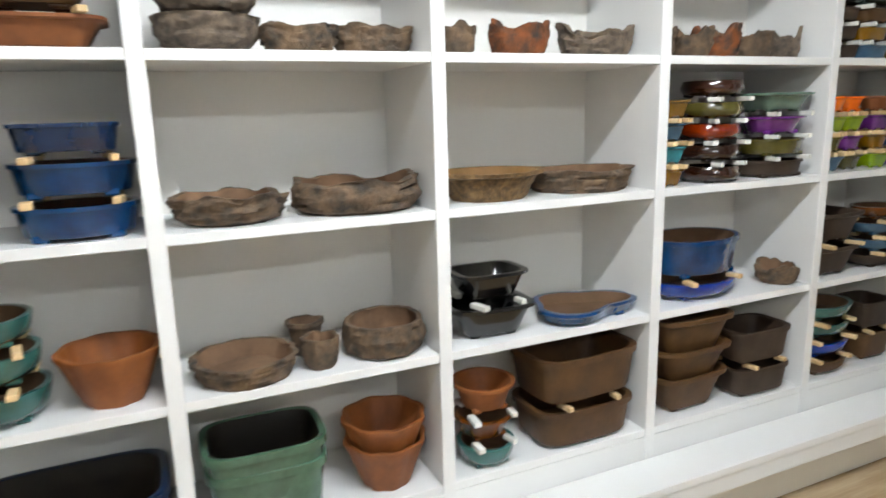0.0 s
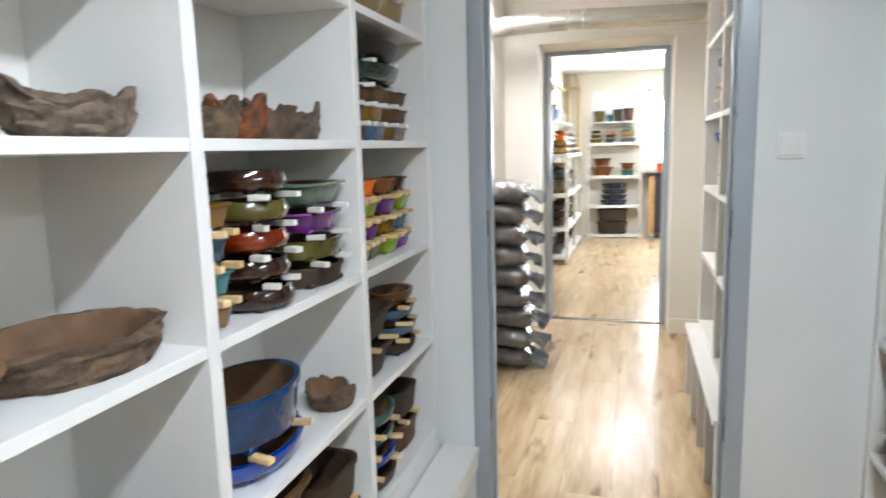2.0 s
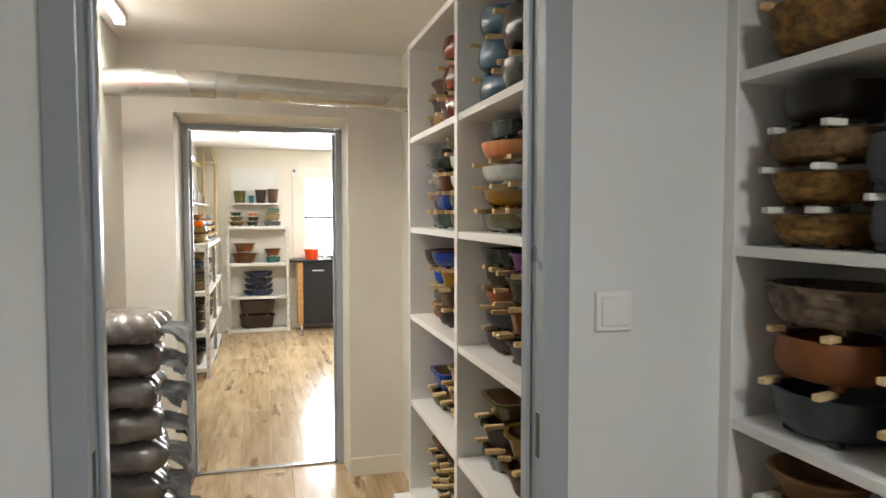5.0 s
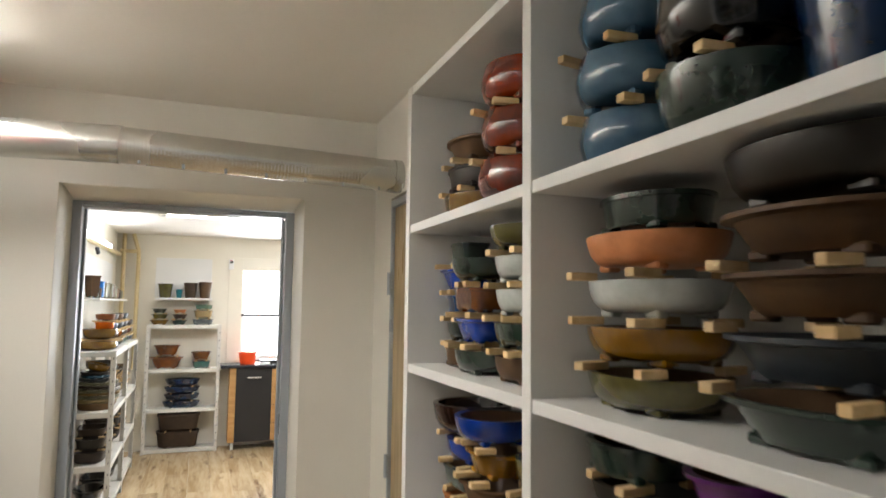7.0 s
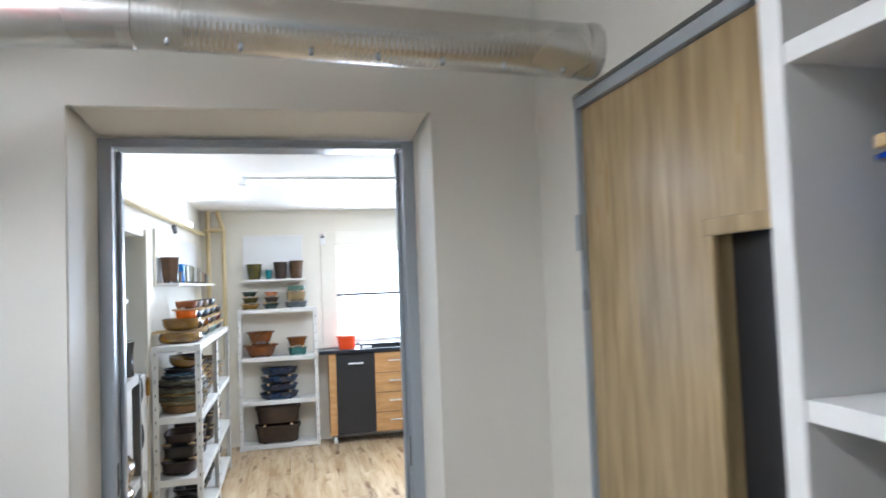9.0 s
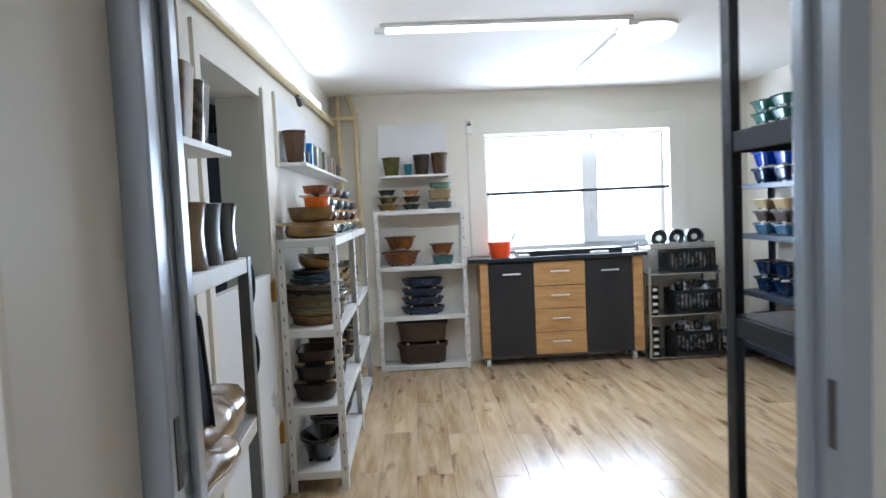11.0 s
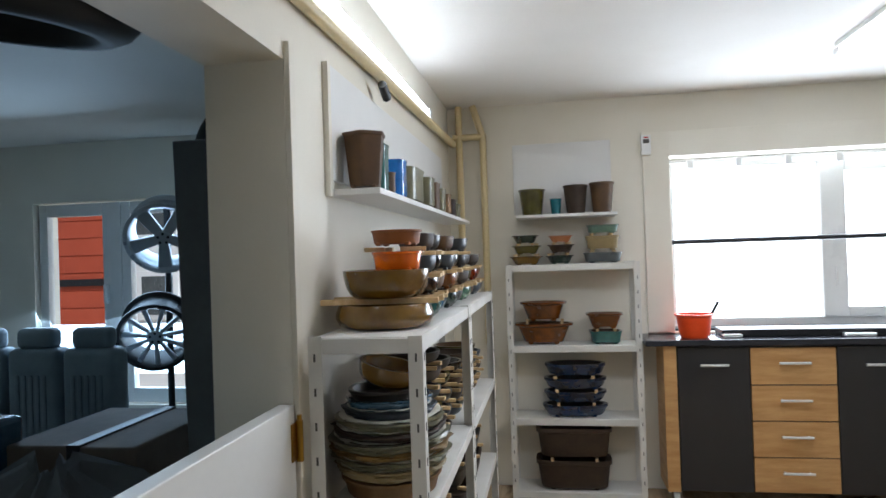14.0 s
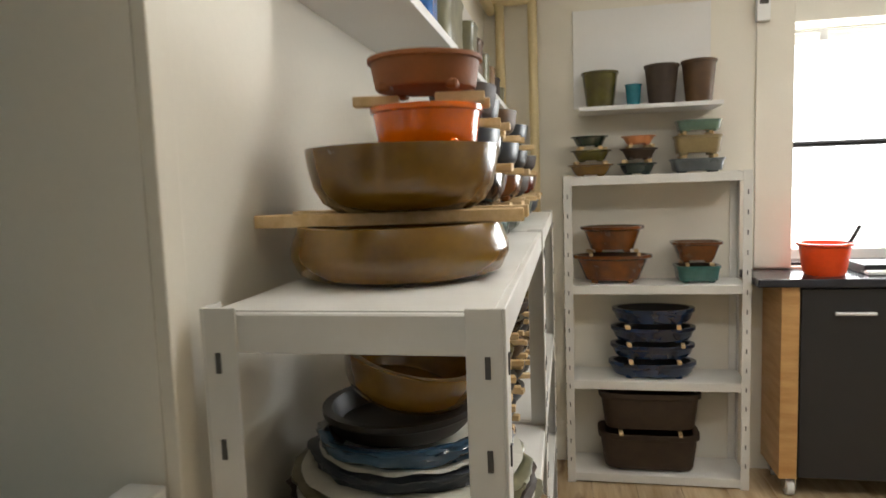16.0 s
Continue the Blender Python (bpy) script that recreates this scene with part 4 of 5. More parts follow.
part("display", boxes((-0.032, -0.03, -0.018, 0.018, 0.01, 0.035)), M["slot"], box)
part("button", boxes((-0.032, -0.03, -0.014, 0.014, 0.042, 0.05)), M["red"], box)

half = thing("half_door", "low white painted stable door", "door", pose(7.58, 1.945, 0))
part("leaf", boxes((-0.448, 0.448, -0.02, 0.02, 0.01, 1.108), bevel=0.003), M["plastic"], half)
for z in (0.32, 1.02):
    bm = bmesh.new()
    tube(bm, (0.452, -0.03, z - 0.05), (0.452, -0.03, z + 0.05), 0.009, 12)
    tube(bm, (0.452, -0.03, z + 0.05), (0.452, -0.03, z + 0.062), 0.006, 10)
    add_box(bm, 0.42, 0.45, -0.024, -0.0205, z - 0.045, z + 0.045)
    part("hinge", bm, M["brass"], half, "brass butt hinge", smooth=True)


# ---- pots in the store room ----
R, V, O, Q = "round", "rect", "oval", "square"
SH = "on a white shelf"


def lone(x, y, z, w, h, mat, shape=O, style="bowl", d=None, rz=0.0, jag=0.0, seed=1, feet=True):
    return pot(x, y, z, w, h, mat, shape, style, d, rz, jag, seed, feet, "on a white shelf")


Z1, Z2, Z3, Z4, Z5 = A_Z
# top row
stack(0.09, 1.70, Z4, [(0.25, 0.06, "terracotta", V, "flare", 0.19), (0.22, 0.06, "brown", V, "flare", 0.17)])
stack(-0.22, 1.70, Z4, [(0.24, 0.06, "brown", V, "flare", 0.18), (0.22, 0.06, "rust", V, "flare", 0.17)])
stack(0.395, 1.73, Z4, [(0.21, 0.075, "ash", R, "bowl"), (0.2, 0.075, "ash", R, "bowl")], nest=0.1)
lone(0.58, 1.70, Z4, 0.165, 0.06, "rough", O, "bowl", 0.14, 8, 0.3, 2, False)
lone(0.755, 1.72, Z4, 0.185, 0.062, "rough", O, "bowl", 0.15, -6, 0.25, 3, False)
lone(0.955, 1.70, Z4, 0.10, 0.065, "rough", R, "bowl", None, 0, 0.3, 4, False)
lone(1.135, 1.70, Z4, 0.165, 0.072, "emberbark", O, "bowl", 0.13, 12, 0.42, 5, False)
lone(1.37, 1.70, Z4, 0.215, 0.068, "ash", O, "bowl", 0.15, 0, 0.38, 6, False)
for x, w, g, s in ((1.60, 0.11, "rough", 7), (1.70, 0.13, "rough", 8), (1.81, 0.15, "emberbark", 9), (1.96, 0.13, "rough", 11), (2.08, 0.10, "ash", 12)):
    lone(x, 1.70 + 0.02 * (s % 2), Z4, w, 0.075, g, O, "bowl", w * 0.85, s * 13, 0.42, s, False)
for x, ms in ((2.27, ("umber", "umber", "umber")), (2.42, ("steelblue", "ochre", "brown")), (2.60, ("mustard", "brown", "brown"))):
    stack(x, 1.69, Z4, [(0.15 if x < 2.5 else 0.19, 0.042, m, V, "straight", 0.14) for m in ms], kind="foam")
spacers(2.45, 1.69, Z4 + 0.152, 0.4, 0.14, -90, "foam")
lone(2.45, 1.69, Z4 + 0.165, 0.40, 0.055, "darkgreen", O, "bowl", 0.2)
spacers(2.45, 1.69, Z4 + 0.221, 0.3, 0.18, -90, "foam")
lone(2.45, 1.69, Z4 + 0.234, 0.40, 0.055, "dark", O, "bowl", 0.2)
stack(2.40, 1.70, Z5, [(0.2, 0.08, "beige", R, "bowl")])
stack(2.62, 1.70, Z5, [(0.17, 0.08, "beige", R, "bowl"), (0.15, 0.06, "dark", R, "bowl")])
# second row
stack(0.12, 1.68, Z3, [(0.225, 0.066, "blue", O, "straight", 0.19), (0.225, 0.066, "blue", O, "straight", 0.19), (0.19, 0.058, "navy", V, "straight", 0.16)])
stack(-0.16, 1.70, Z3, [(0.24, 0.066, "dark", O, "straight", 0.2), (0.24, 0.066, "navy", O, "straight", 0.2), (0.2, 0.058, "blue", V, "straight", 0.17)])
lone(0.405, 1.70, Z3, 0.24, 0.058, "rough", O, "bowl", 0.22, 4, 0.36, 21, False)
lone(0.695, 1.71, Z3, 0.295, 0.073, "rough", O, "drum", 0.24, -3, 0.2, 22, False)
lone(1.045, 1.70, Z3, 0.295, 0.072, "basket", R, "flare", 0.235, 2, 0.0, 23, False)
lone(1.345, 1.73, Z3, 0.30, 0.06, "rough", R, "tray", 0.25, -5, 0.1, 24, False)
stack(1.585, 1.645, Z3, [(0.085, 0.048, m, Q, "flare") for m in ("ochre", "aqua", "steelblue", "mustard")])
stack(1.765, 1.67, Z3, [(0.175, 0.046, m, R, "drum") for m in ("glossbrown", "glossbrown", "redbrown", "olive", "glossbrown")], kind="foam")
stack(2.02, 1.67, Z3, [(0.23, 0.05, "umber", O, "straight"), (0.23, 0.05, "olive", O, "straight"), (0.23, 0.052, "purple", O, "flare"), (0.24, 0.055, "celadon", V, "flare", 0.16)], kind="foam")
for x, y, ms in ((2.25, 1.655, ("steelblue", "olive", "lime", "orange")), (2.365, 1.67, ("olive", "purple", "lime", "orange")), (2.49, 1.66, ("lime", "ochre", "purple", "terracotta")), (2.63, 1.67, ("purple", "steelblue", "lime", "glossbrown"))):
    stack(x, y, Z3, [(0.105 if i < 3 else 0.12, 0.048, m, R if i % 2 else V, "flare", 0.10) for i, m in enumerate(ms)])
# third row
stack(-0.07, 1.68, Z2, [(0.2, 0.066, "teal", R, "bowl"), (0.19, 0.062, "teal", R, "bowl"), (0.18, 0.055, "teal", R, "bowl")])
lone(0.14, 1.68, Z2, 0.205, 0.115, "terracotta", "lobed", "bloom", None, 10, 0, 31)
lone(0.405, 1.68, Z2, 0.225, 0.05, "rough", R, "tray", 0.215, -3, 0.06, 32, False)
lone(0.56, 1.755, Z2, 0.09, 0.085, "rough", R, "flare", None, 0, 0.07, 33, False)
lone(0.57, 1.65, Z2, 0.085, 0.072, "rough", R, "bowl", None, 40, 0.08, 34, False)
lone(0.74, 1.69, Z2, 0.2, 0.082, "rough", R, "drum", 0.2, 0, 0.05, 35, False)
stack(1.025, 1.68, Z2, [(0.235, 0.085, "black", V, "flare", 0.18), (0.2, 0.07, "black", V, "flare", 0.15)], kind="foam")
lone(1.325, 1.68, Z2, 0.32, 0.04, "blue", "cloud", "tray", 0.2, 4, 0, 36)
stack(1.745, 1.695, Z2, [(0.32, 0.055, "royal", O, "bowl", 0.215), (0.325, 0.115, "blue", O, "straight", 0.22)])
lone(2.085, 1.66, Z2, 0.13, 0.055, "rough", R, "bowl", None, 30, 0.4, 37, False)
stack(2.31, 1.68, Z2, [(0.22, 0.1, "umber", V, "flare", 0.18), (0.225, 0.1, "umber", V, "flare", 0.18)])
stack(2.58, 1.67, Z2, [(0.2, 0.042, m, O, "bowl") for m in ("umber", "steelblue", "steelblue", "rust")])
# bottom row
lone(0.02, 1.69, Z1, 0.41, 0.16, "navy", V, "straight", 0.26, 0, 0, 41)
stack(0.43, 1.69, Z1, [(0.275, 0.15, "green", V, "straight", 0.21), (0.28, 0.14, "green", V, "straight", 0.215)], nest=0.6)
stack(0.725, 1.68, Z1, [(0.21, 0.125, "terracotta", "lobed", "bloom"), (0.215, 0.12, "terracotta", "lobed", "bloom")], nest=0.5)
stack(1.0, 1.66, Z1, [(0.155, 0.06, "teal", R, "bowl"), (0.16, 0.062, "rust", R, "flare"), (0.17, 0.075, "terracotta", R, "flare")], kind="foam")
stack(1.305, 1.69, Z1, [(0.325, 0.115, "brown", V, "straight", 0.22), (0.34, 0.135, "brown", V, "straight", 0.23)])
stack(1.705, 1.68, Z1, [(0.275, 0.12, "brown", V, "flare", 0.19), (0.28, 0.11, "brown", V, "flare", 0.195), (0.285, 0.12, "brown", V, "flare", 0.2)], nest=0.2)
stack(1.99, 1.67, Z1, [(0.24, 0.095, "umber", V, "straight", 0.17), (0.24, 0.11, "umber", V, "straight", 0.17)])
stack(2.33, 1.68, Z1, [(0.25, 0.05, m, O, "bowl") for m in ("brown", "royal", "teal", "teal")])
stack(2.60, 1.69, Z1, [(0.18, 0.1, "brown", V, "straight", 0.15), (0.18, 0.1, "umber", V, "straight", 0.15)])

# narrow unit beside the switch
b1, b2, b3, b4, b5 = B_Z
Y = 0.058
stack(2.665, Y, b4, [(0.205, 0.064, "bark", R, "bowl"), (0.2, 0.064, "bark", R, "bowl"), (0.215, 0.062, "basket", R, "drum"), (0.19, 0.07, "dark", R, "bowl")], 90, "foam")
stack(2.465, Y + 0.01, b4, [(0.17, 0.085, "slate", R, "drum"), (0.18, 0.098, "slate", R, "drum")], 90, "foam")
stack(2.315, Y + 0.02, b4, [(0.16, 0.08, "tan", R, "bowl"), (0.165, 0.1, "grey", R, "drum"), (0.16, 0.07, "bark", R, "bowl")], 90, "foam")
stack(2.65, Y, b3, [(0.235, 0.092, "slate", O, "bowl", 0.21), (0.225, 0.088, "terracotta", O, "drum", 0.2), (0.26, 0.085, "ash", O, "bowl", 0.21)], 90)
stack(2.385, Y, b3, [(0.255, 0.068, "dark", O, "bowl", 0.21), (0.26, 0.07, "green", O, "bowl", 0.215), (0.265, 0.072, "steelblue", O, "bowl", 0.22)], 90)
stack(2.665, Y, b2, [(0.215, 0.062, "tan", R, "bowl"), (0.21, 0.064, "slate", R, "bowl"), (0.215, 0.062, "tan", "lobed", "bowl"), (0.2, 0.062, "tan", R, "flare")], 90, "foam")
stack(2.40, Y, b2, [(0.255, 0.115, "umber", V, "flare", 0.21), (0.265, 0.12, "umber", V, "flare", 0.215)], 90, "foam")
stack(2.665, Y, b1, [(0.215, 0.078, "brown", R, "bowl"), (0.2, 0.078, "umber", R, "bowl"), (0.2, 0.072, "brown", R, "bowl")], 90, "foam")
stack(2.40, Y, b1, [(0.255, 0.115, "umber", V, "flare", 0.21), (0.265, 0.125, "umber", V, "flare", 0.215)], 90, "foam")
stack(2.65, Y, b5, [(0.24, 0.1, "bark", R, "bowl"), (0.2, 0.08, "brown", R, "bowl")], 90)
stack(2.38, Y, b5, [(0.22, 0.1, "tan", R, "bowl")], 90)
for z in (0.4, 0.745, 1.11):
    for x in (1.72, 1.98, 2.33):
        stack(x, -0.64, z, [(0.21, 0.07, random.choice(("teal", "green", "brown", "umber", "rust", "slate")), O, "bowl") for _ in range(2)], 90, single=False)

# ---- pots in the passage ----
m1, m2, m3, m4, m5 = M_Z
Y = 0.42


def heap(x, y, z, w, h, mats, shape=O, style="bowl", d=None, kind="wood"):
    stack(x, y, z, [(w + random.uniform(-0.008, 0.008), h, m, shape, style, d or w * 0.8) for m in mats], 90, kind)


heap(3.425, Y, m5, 0.185, 0.082, ("steelblue", "steelblue", "steelblue"), R, "drum", 0.185)
stack(3.235, Y, m5, [(0.2, 0.09, "darkgreen", R, "bowl"), (0.2, 0.12, "black", R, "drum"), (0.16, 0.06, "navy", R, "bowl")], 90)
stack(3.035, Y, m5, [(0.19, 0.19, "navy", R, "tall"), (0.15, 0.06, "white", R, "bowl")], 90)
heap(3.39, Y, m4, 0.235, 0.052, ("olive", "ochre", "white", "coral"), O, "bowl", 0.185)
lone(3.39, Y, m4 + 0.256, 0.19, 0.052, "darkgreen", O, "straight", 0.15, 0, 0, 51)
heap(3.10, Y, m4, 0.255, 0.052, ("darkgreen", "slate", "brown", "brown"), O, "flare", 0.2)
lone(3.09, Y, m4 + 0.258, 0.26, 0.06, "dark", O, "bowl", 0.2, 0, 0, 52)
stack(3.425, Y, m3, [(0.19, 0.055, "umber", O, "bowl"), (0.19, 0.046, "slate", O, "bowl"), (0.19, 0.046, "terracotta", O, "bowl"), (0.19, 0.045, "dark", O, "bowl"), (0.17, 0.05, "darkgreen", R, "straight")], 90)
stack(3.225, Y + 0.02, m3, [(0.18, 0.065, "dark", O, "flare"), (0.18, 0.07, "rust", O, "flare"), (0.185, 0.07, "dark", O, "flare"), (0.13, 0.05, "purple", R, "flare")], 90)
stack(3.03, Y + 0.01, m3, [(0.175, 0.085, "dark", O, "flare"), (0.18, 0.08, "slate", O, "flare"), (0.18, 0.11, "umber", R, "flare")], 90)
stack(3.43, Y, m2, [(0.17, 0.06, "darkgreen", "lobed", "flare"), (0.18, 0.065, "dark", "lobed", "flare"), (0.19, 0.06, "olive", V, "flare")], 90)
stack(3.23, Y, m2, [(0.18, 0.08, "brown", R, "flare"), (0.18, 0.08, "mustard", R, "flare")], 90)
stack(3.04, Y, m2, [(0.18, 0.07, "olive", O, "bowl"), (0.19, 0.08, "brown", R, "flare"), (0.19, 0.06, "dark", O, "bowl")], 90)
stack(3.40, Y, m1, [(0.26, 0.06, "dark", O, "bowl"), (0.25, 0.06, "olive", O, "bowl"), (0.22, 0.07, "white", O, "bowl")], 90)
stack(3.10, Y, m1, [(0.22, 0.07, "olive", V, "flare"), (0.23, 0.07, "dark", V, "flare"), (0.2, 0.07, "umber", V, "flare")], 90)
stack(4.06, Y, m5, [(0.215, 0.06, "mustard", O, "bowl"), (0.2, 0.052, "dark", O, "straight"), (0.21, 0.055, "brown", O, "flare")], 90)
heap(3.775, Y + 0.01, m5, 0.2, 0.085, ("redbrown", "redbrown", "redbrown"), R, "drum", 0.2)
stack(4.10, Y, m4, [(0.15, 0.046, "brown", O, "straight"), (0.15, 0.046, "darkgreen", O, "bowl"), (0.15, 0.05, "blue", O, "straight"), (0.16, 0.05, "royal", V, "flare"), (0.11, 0.05, "darkgreen", V, "straight")], 90)
stack(3.925, Y + 0.04, m4, [(0.165, 0.052, "darkgreen", O, "bowl"), (0.16, 0.052, "royal", V, "flare"), (0.15, 0.052, "rust", V, "straight"), (0.15, 0.05, "darkgreen", R, "bowl")], 90)
stack(3.735, Y + 0.03, m4, [(0.165, 0.05, "brown", O, "bowl"), (0.17, 0.05, "darkgreen", O, "bowl"), (0.165, 0.05, "white", O, "bowl"), (0.165, 0.05, "white", O, "bowl"), (0.15, 0.045, "olive", R, "bowl")], 90)
stack(4.07, Y, m3, [(0.17, 0.05, "terracotta", V, "straight"), (0.17, 0.05, "darkgreen", V, "straight"), (0.17, 0.05, "royal", O, "bowl"), (0.19, 0.07, "glossbrown", R, "bowl")], 90)
stack(3.885, Y + 0.03, m3, [(0.165, 0.055, "dark", O, "bowl"), (0.165, 0.055, "brown", V, "flare"), (0.17, 0.055, "ochre", O, "flare"), (0.17, 0.055, "royal", R, "bowl")], 90)
stack(3.70, Y, m3, [(0.17, 0.06, "slate", O, "bowl"), (0.17, 0.06, "rust", O, "bowl"), (0.17, 0.06, "olive", O, "bowl")], 90)
stack(4.07, Y, m2, [(0.19, 0.06, "olive", O, "bowl"), (0.18, 0.07, "royal", V, "flare")], 90)
stack(3.88, Y, m2, [(0.16, 0.055, "brown", V, "flare"), (0.16, 0.055, "tan", V, "flare"), (0.17, 0.06, "beige", O, "flare")], 90)
stack(3.70, Y, m2, [(0.17, 0.06, "umber", O, "bowl"), (0.17, 0.06, "darkgreen", O, "bowl"), (0.17, 0.06, "dark", R, "bowl")], 90)
for x, ms in ((4.10, ("darkgreen", "olive", "dark", "tan")), (3.95, ("tan", "darkgreen", "ochre", "dark")), (3.79, ("dark", "olive", "umber")), (3.65, ("olive", "dark", "green"))):
    heap(x, Y, m1, 0.13, 0.045, ms, V, "flare", 0.11)
for x, g in ((4.05, "black"), (3.72, "brown"), (3.4, "rust"), (3.08, "brown")):
    lone(x, 0.45, 0.0, 0.2, 0.15, g, R, "bowl", None, 0, 0, 61)

# ---- pots in the shop room ----
F4, F3, F2, F1 = 1.264, 0.817, 0.432, 0.102
RK = "on a metal rack"
pot(8.31, 1.765, F4, 0.275, 0.066, "mustard", R, "drum", None, 0, 0, 71, False, RK)
for y, z in ((0.0, F4 + 0.066), (0.10, F4 + 0.066)):
    thing("spacer_stick", "long raw pine stick between stacked bowls", "wood block", pose(8.27 + y, 1.775, z, 0, 0, 6 - 50 * y), "spacer sticks", data=STICK)
pot(8.32, 1.76, F4 + 0.082, 0.245, 0.078, "mustard", R, "bowl", None, 0, 0, 72, False, RK)
pot(8.33, 1.73, F4 + 0.136, 0.14, 0.018, "redbrown", R, "tray", None, 0, 0, 73, False, "in a stack")
pot(8.335, 1.73, F4 + 0.155, 0.145, 0.055, "orange", R, "straight", None, 0, 0, 74, True, "in a stack")
spacers(8.335, 1.73, F4 + 0.211, 0.14, 0.14, -90)
pot(8.335, 1.73, F4 + 0.227, 0.146, 0.044, "terracotta", R, "straight", None, 0, 0, 75, True, "in a stack")
x = 8.58
cols = (("teal", "glossbrown", "slate", "umber"), ("steelblue", "brown", "black", "dark"), ("darkgreen", "rust", "slate", "brown"), ("dark", "mustard", "black"), ("green", "umber", "dark", "slate"),
        ("brown", "olive", "dark"), ("slate", "redbrown", "umber"), ("dark", "brown", "olive"))
for i, c in enumerate(cols):
    stack(x, 1.72 + 0.04 * (i % 2), F4, [(0.19 - 0.012 * k, 0.056, m, R if i % 2 else O, "bowl") for k, m in enumerate(c)], -90, where=RK, single=i < 3)
    x += 0.2
PLATES = (("tan", 0.295, 0.05), ("beige", 0.305, 0.036), ("platter", 0.315, 0.036), ("sandy", 0.325, 0.036), ("platter", 0.33, 0.036), ("umber", 0.315, 0.036), ("platter", 0.30, 0.036), ("slate", 0.25, 0.036), ("steelblue", 0.235, 0.036))
for i, (g, w, h) in enumerate(PLATES):
    z = F3 + (0.0 if i == 0 else 0.048 + 0.025 * (i - 1))
    pot(8.30 + random.uniform(-0.006, 0.006), 1.757, z, w, h, g, R, "bowl" if i else "straight", w * 0.95, i * 40, 0.0 if i == 0 else 0.1, 80 + i, False, RK if i == 0 else "in a stack")
    if i in (0, 8):
        continue
    # a thin tissue sheet that hangs a little over the rim
    vs, fs, n = [], [], 72
    for j in range(4):
        for k in range(n):
            th, r = 2 * math.pi * k / n, (0.02, w * 0.34, w * 0.46, w * 0.497)[j]
            wob = noise.noise(Vector((3 * math.cos(th) + i, 3 * math.sin(th), i * 2.3)))
            vs.append((r * math.cos(th) * (1 + 0.05 * wob * (j == 3)), r * math.sin(th) * 0.95, (0.0, 0.0, 0.004, 0.004)[j] + (0.005 * wob + 0.0015 * math.sin(13 * th + i)) * (j / 3) ** 2))
    for j in range(3):
        fs += [(j * n + k, j * n + (k + 1) % n, j * n + n + (k + 1) % n, j * n + n + k) for k in range(n)]
    me = bpy.data.meshes.new("tissue_sheet")
    me.from_pydata(vs, [], fs)
    me.materials.append(M["paper"])
    thing("tissue_sheet", "pale crinkled tissue sheet between stacked plates", "paper", pose(8.30, 1.757, z + h + 0.001), "tissue sheets", data=me)
pot(8.31, 1.775, F3 + 0.25, 0.2, 0.03, "dark", R, "tray", None, 0, 0, 90, False, "in a stack")
pot(8.31, 1.765, F3 + 0.29, 0.2, 0.055, "mustard", O, "bowl", 0.18, 0, 0, 91, False, "in a stack", tilt=14)
for x0, cs in ((8.60, ("dark", "darkgreen", "olive", "slate", "umber", "dark")), (8.82, ("umber", "slate", "dark", "olive", "dark")), (9.12, ("slate", "dark", "brown", "black")), (9.36, ("dark", "glossbrown", "slate", "umber")),
               (9.6, ("brown", "black", "dark", "olive")), (9.8, ("dark", "umber", "slate"))):
    stack(x0, 1.765, F3, [(0.2, 0.044, m, O, "bowl", 0.2) for m in cs], -90, where=RK, single=x0 < 9)
for x0 in (8.28, 8.68, 9.2, 9.62):
    stack(x0, 1.77, F2, [(0.31, 0.085, "umber", V, "straight", 0.22), (0.3, 0.08, "dark", V, "straight", 0.21), (0.27, 0.06, "umber", V, "straight", 0.2)], -90, where=RK)
    stack(x0, 1.77, F1, [(0.3, 0.13, "black", R if x0 < 8.5 else V, "flare", 0.22)], -90, where=RK)

# long wall shelf
WS = "on a wall shelf"
pot(8.45, 1.85, 1.664, 0.135, 0.175, "brown", "hex", "tall", None, 8, 0, 100, True, WS)
pot(8.60, 1.86, 1.664, 0.09, 0.165, "teal", Q, "cylinder", None, 0, 0, 101, True, WS)
pot(8.66, 1.835, 1.664, 0.06, 0.08, "brown", R, "cylinder", None, 0, 0, 102, True, WS)
pot(8.80, 1.85, 1.664, 0.10, 0.14, "skyblue", Q, "cylinder", None, 0, 0, 103, True, WS)
pot(9.02, 1.85, 1.664, 0.25, 0.135, "platter", V, "cylinder", 0.12, 0, 0, 104, True, WS)
pot(9.28, 1.85, 1.664, 0.13, 0.13, "platter", Q, "cylinder", None, 0, 0, 105, True, WS)
for i in range(5):
    pot(9.48 + i * 0.17, 1.85, 1.664, 0.11, 0.13 - 0.012 * i, ("brown", "platter", "tan", "umber", "platter")[i], Q, "cylinder", None, 0, 0, 106 + i, True, WS)

# back rack and its wall shelf
XR = 10.535
stack(XR, 1.36, 0.907, [(0.35, 0.125, "rust", O, "flare", 0.19), (0.28, 0.115, "rust", O, "flare", 0.17)], 180, where=RK, single=True)
stack(XR, 1.0, 0.907, [(0.19, 0.075, "teal", V, "straight", 0.15), (0.215, 0.09, "rust", V, "flare", 0.15)], 180, where=RK, single=True)
stack(XR, 1.185, 0.477, [(0.385, 0.07, "navy", O, "tray", 0.2), (0.37, 0.065, "navy", O, "tray", 0.2), (0.37, 0.065, "navy", O, "tray", 0.2), (0.36, 0.07, "navy", O, "tray", 0.2)], 180, where=RK, single=True)
stack(XR, 1.205, 0.047, [(0.445, 0.175, "umber", V, "straight", 0.2), (0.445, 0.175, "umber", V, "straight", 0.2)], 180, where=RK, single=True)
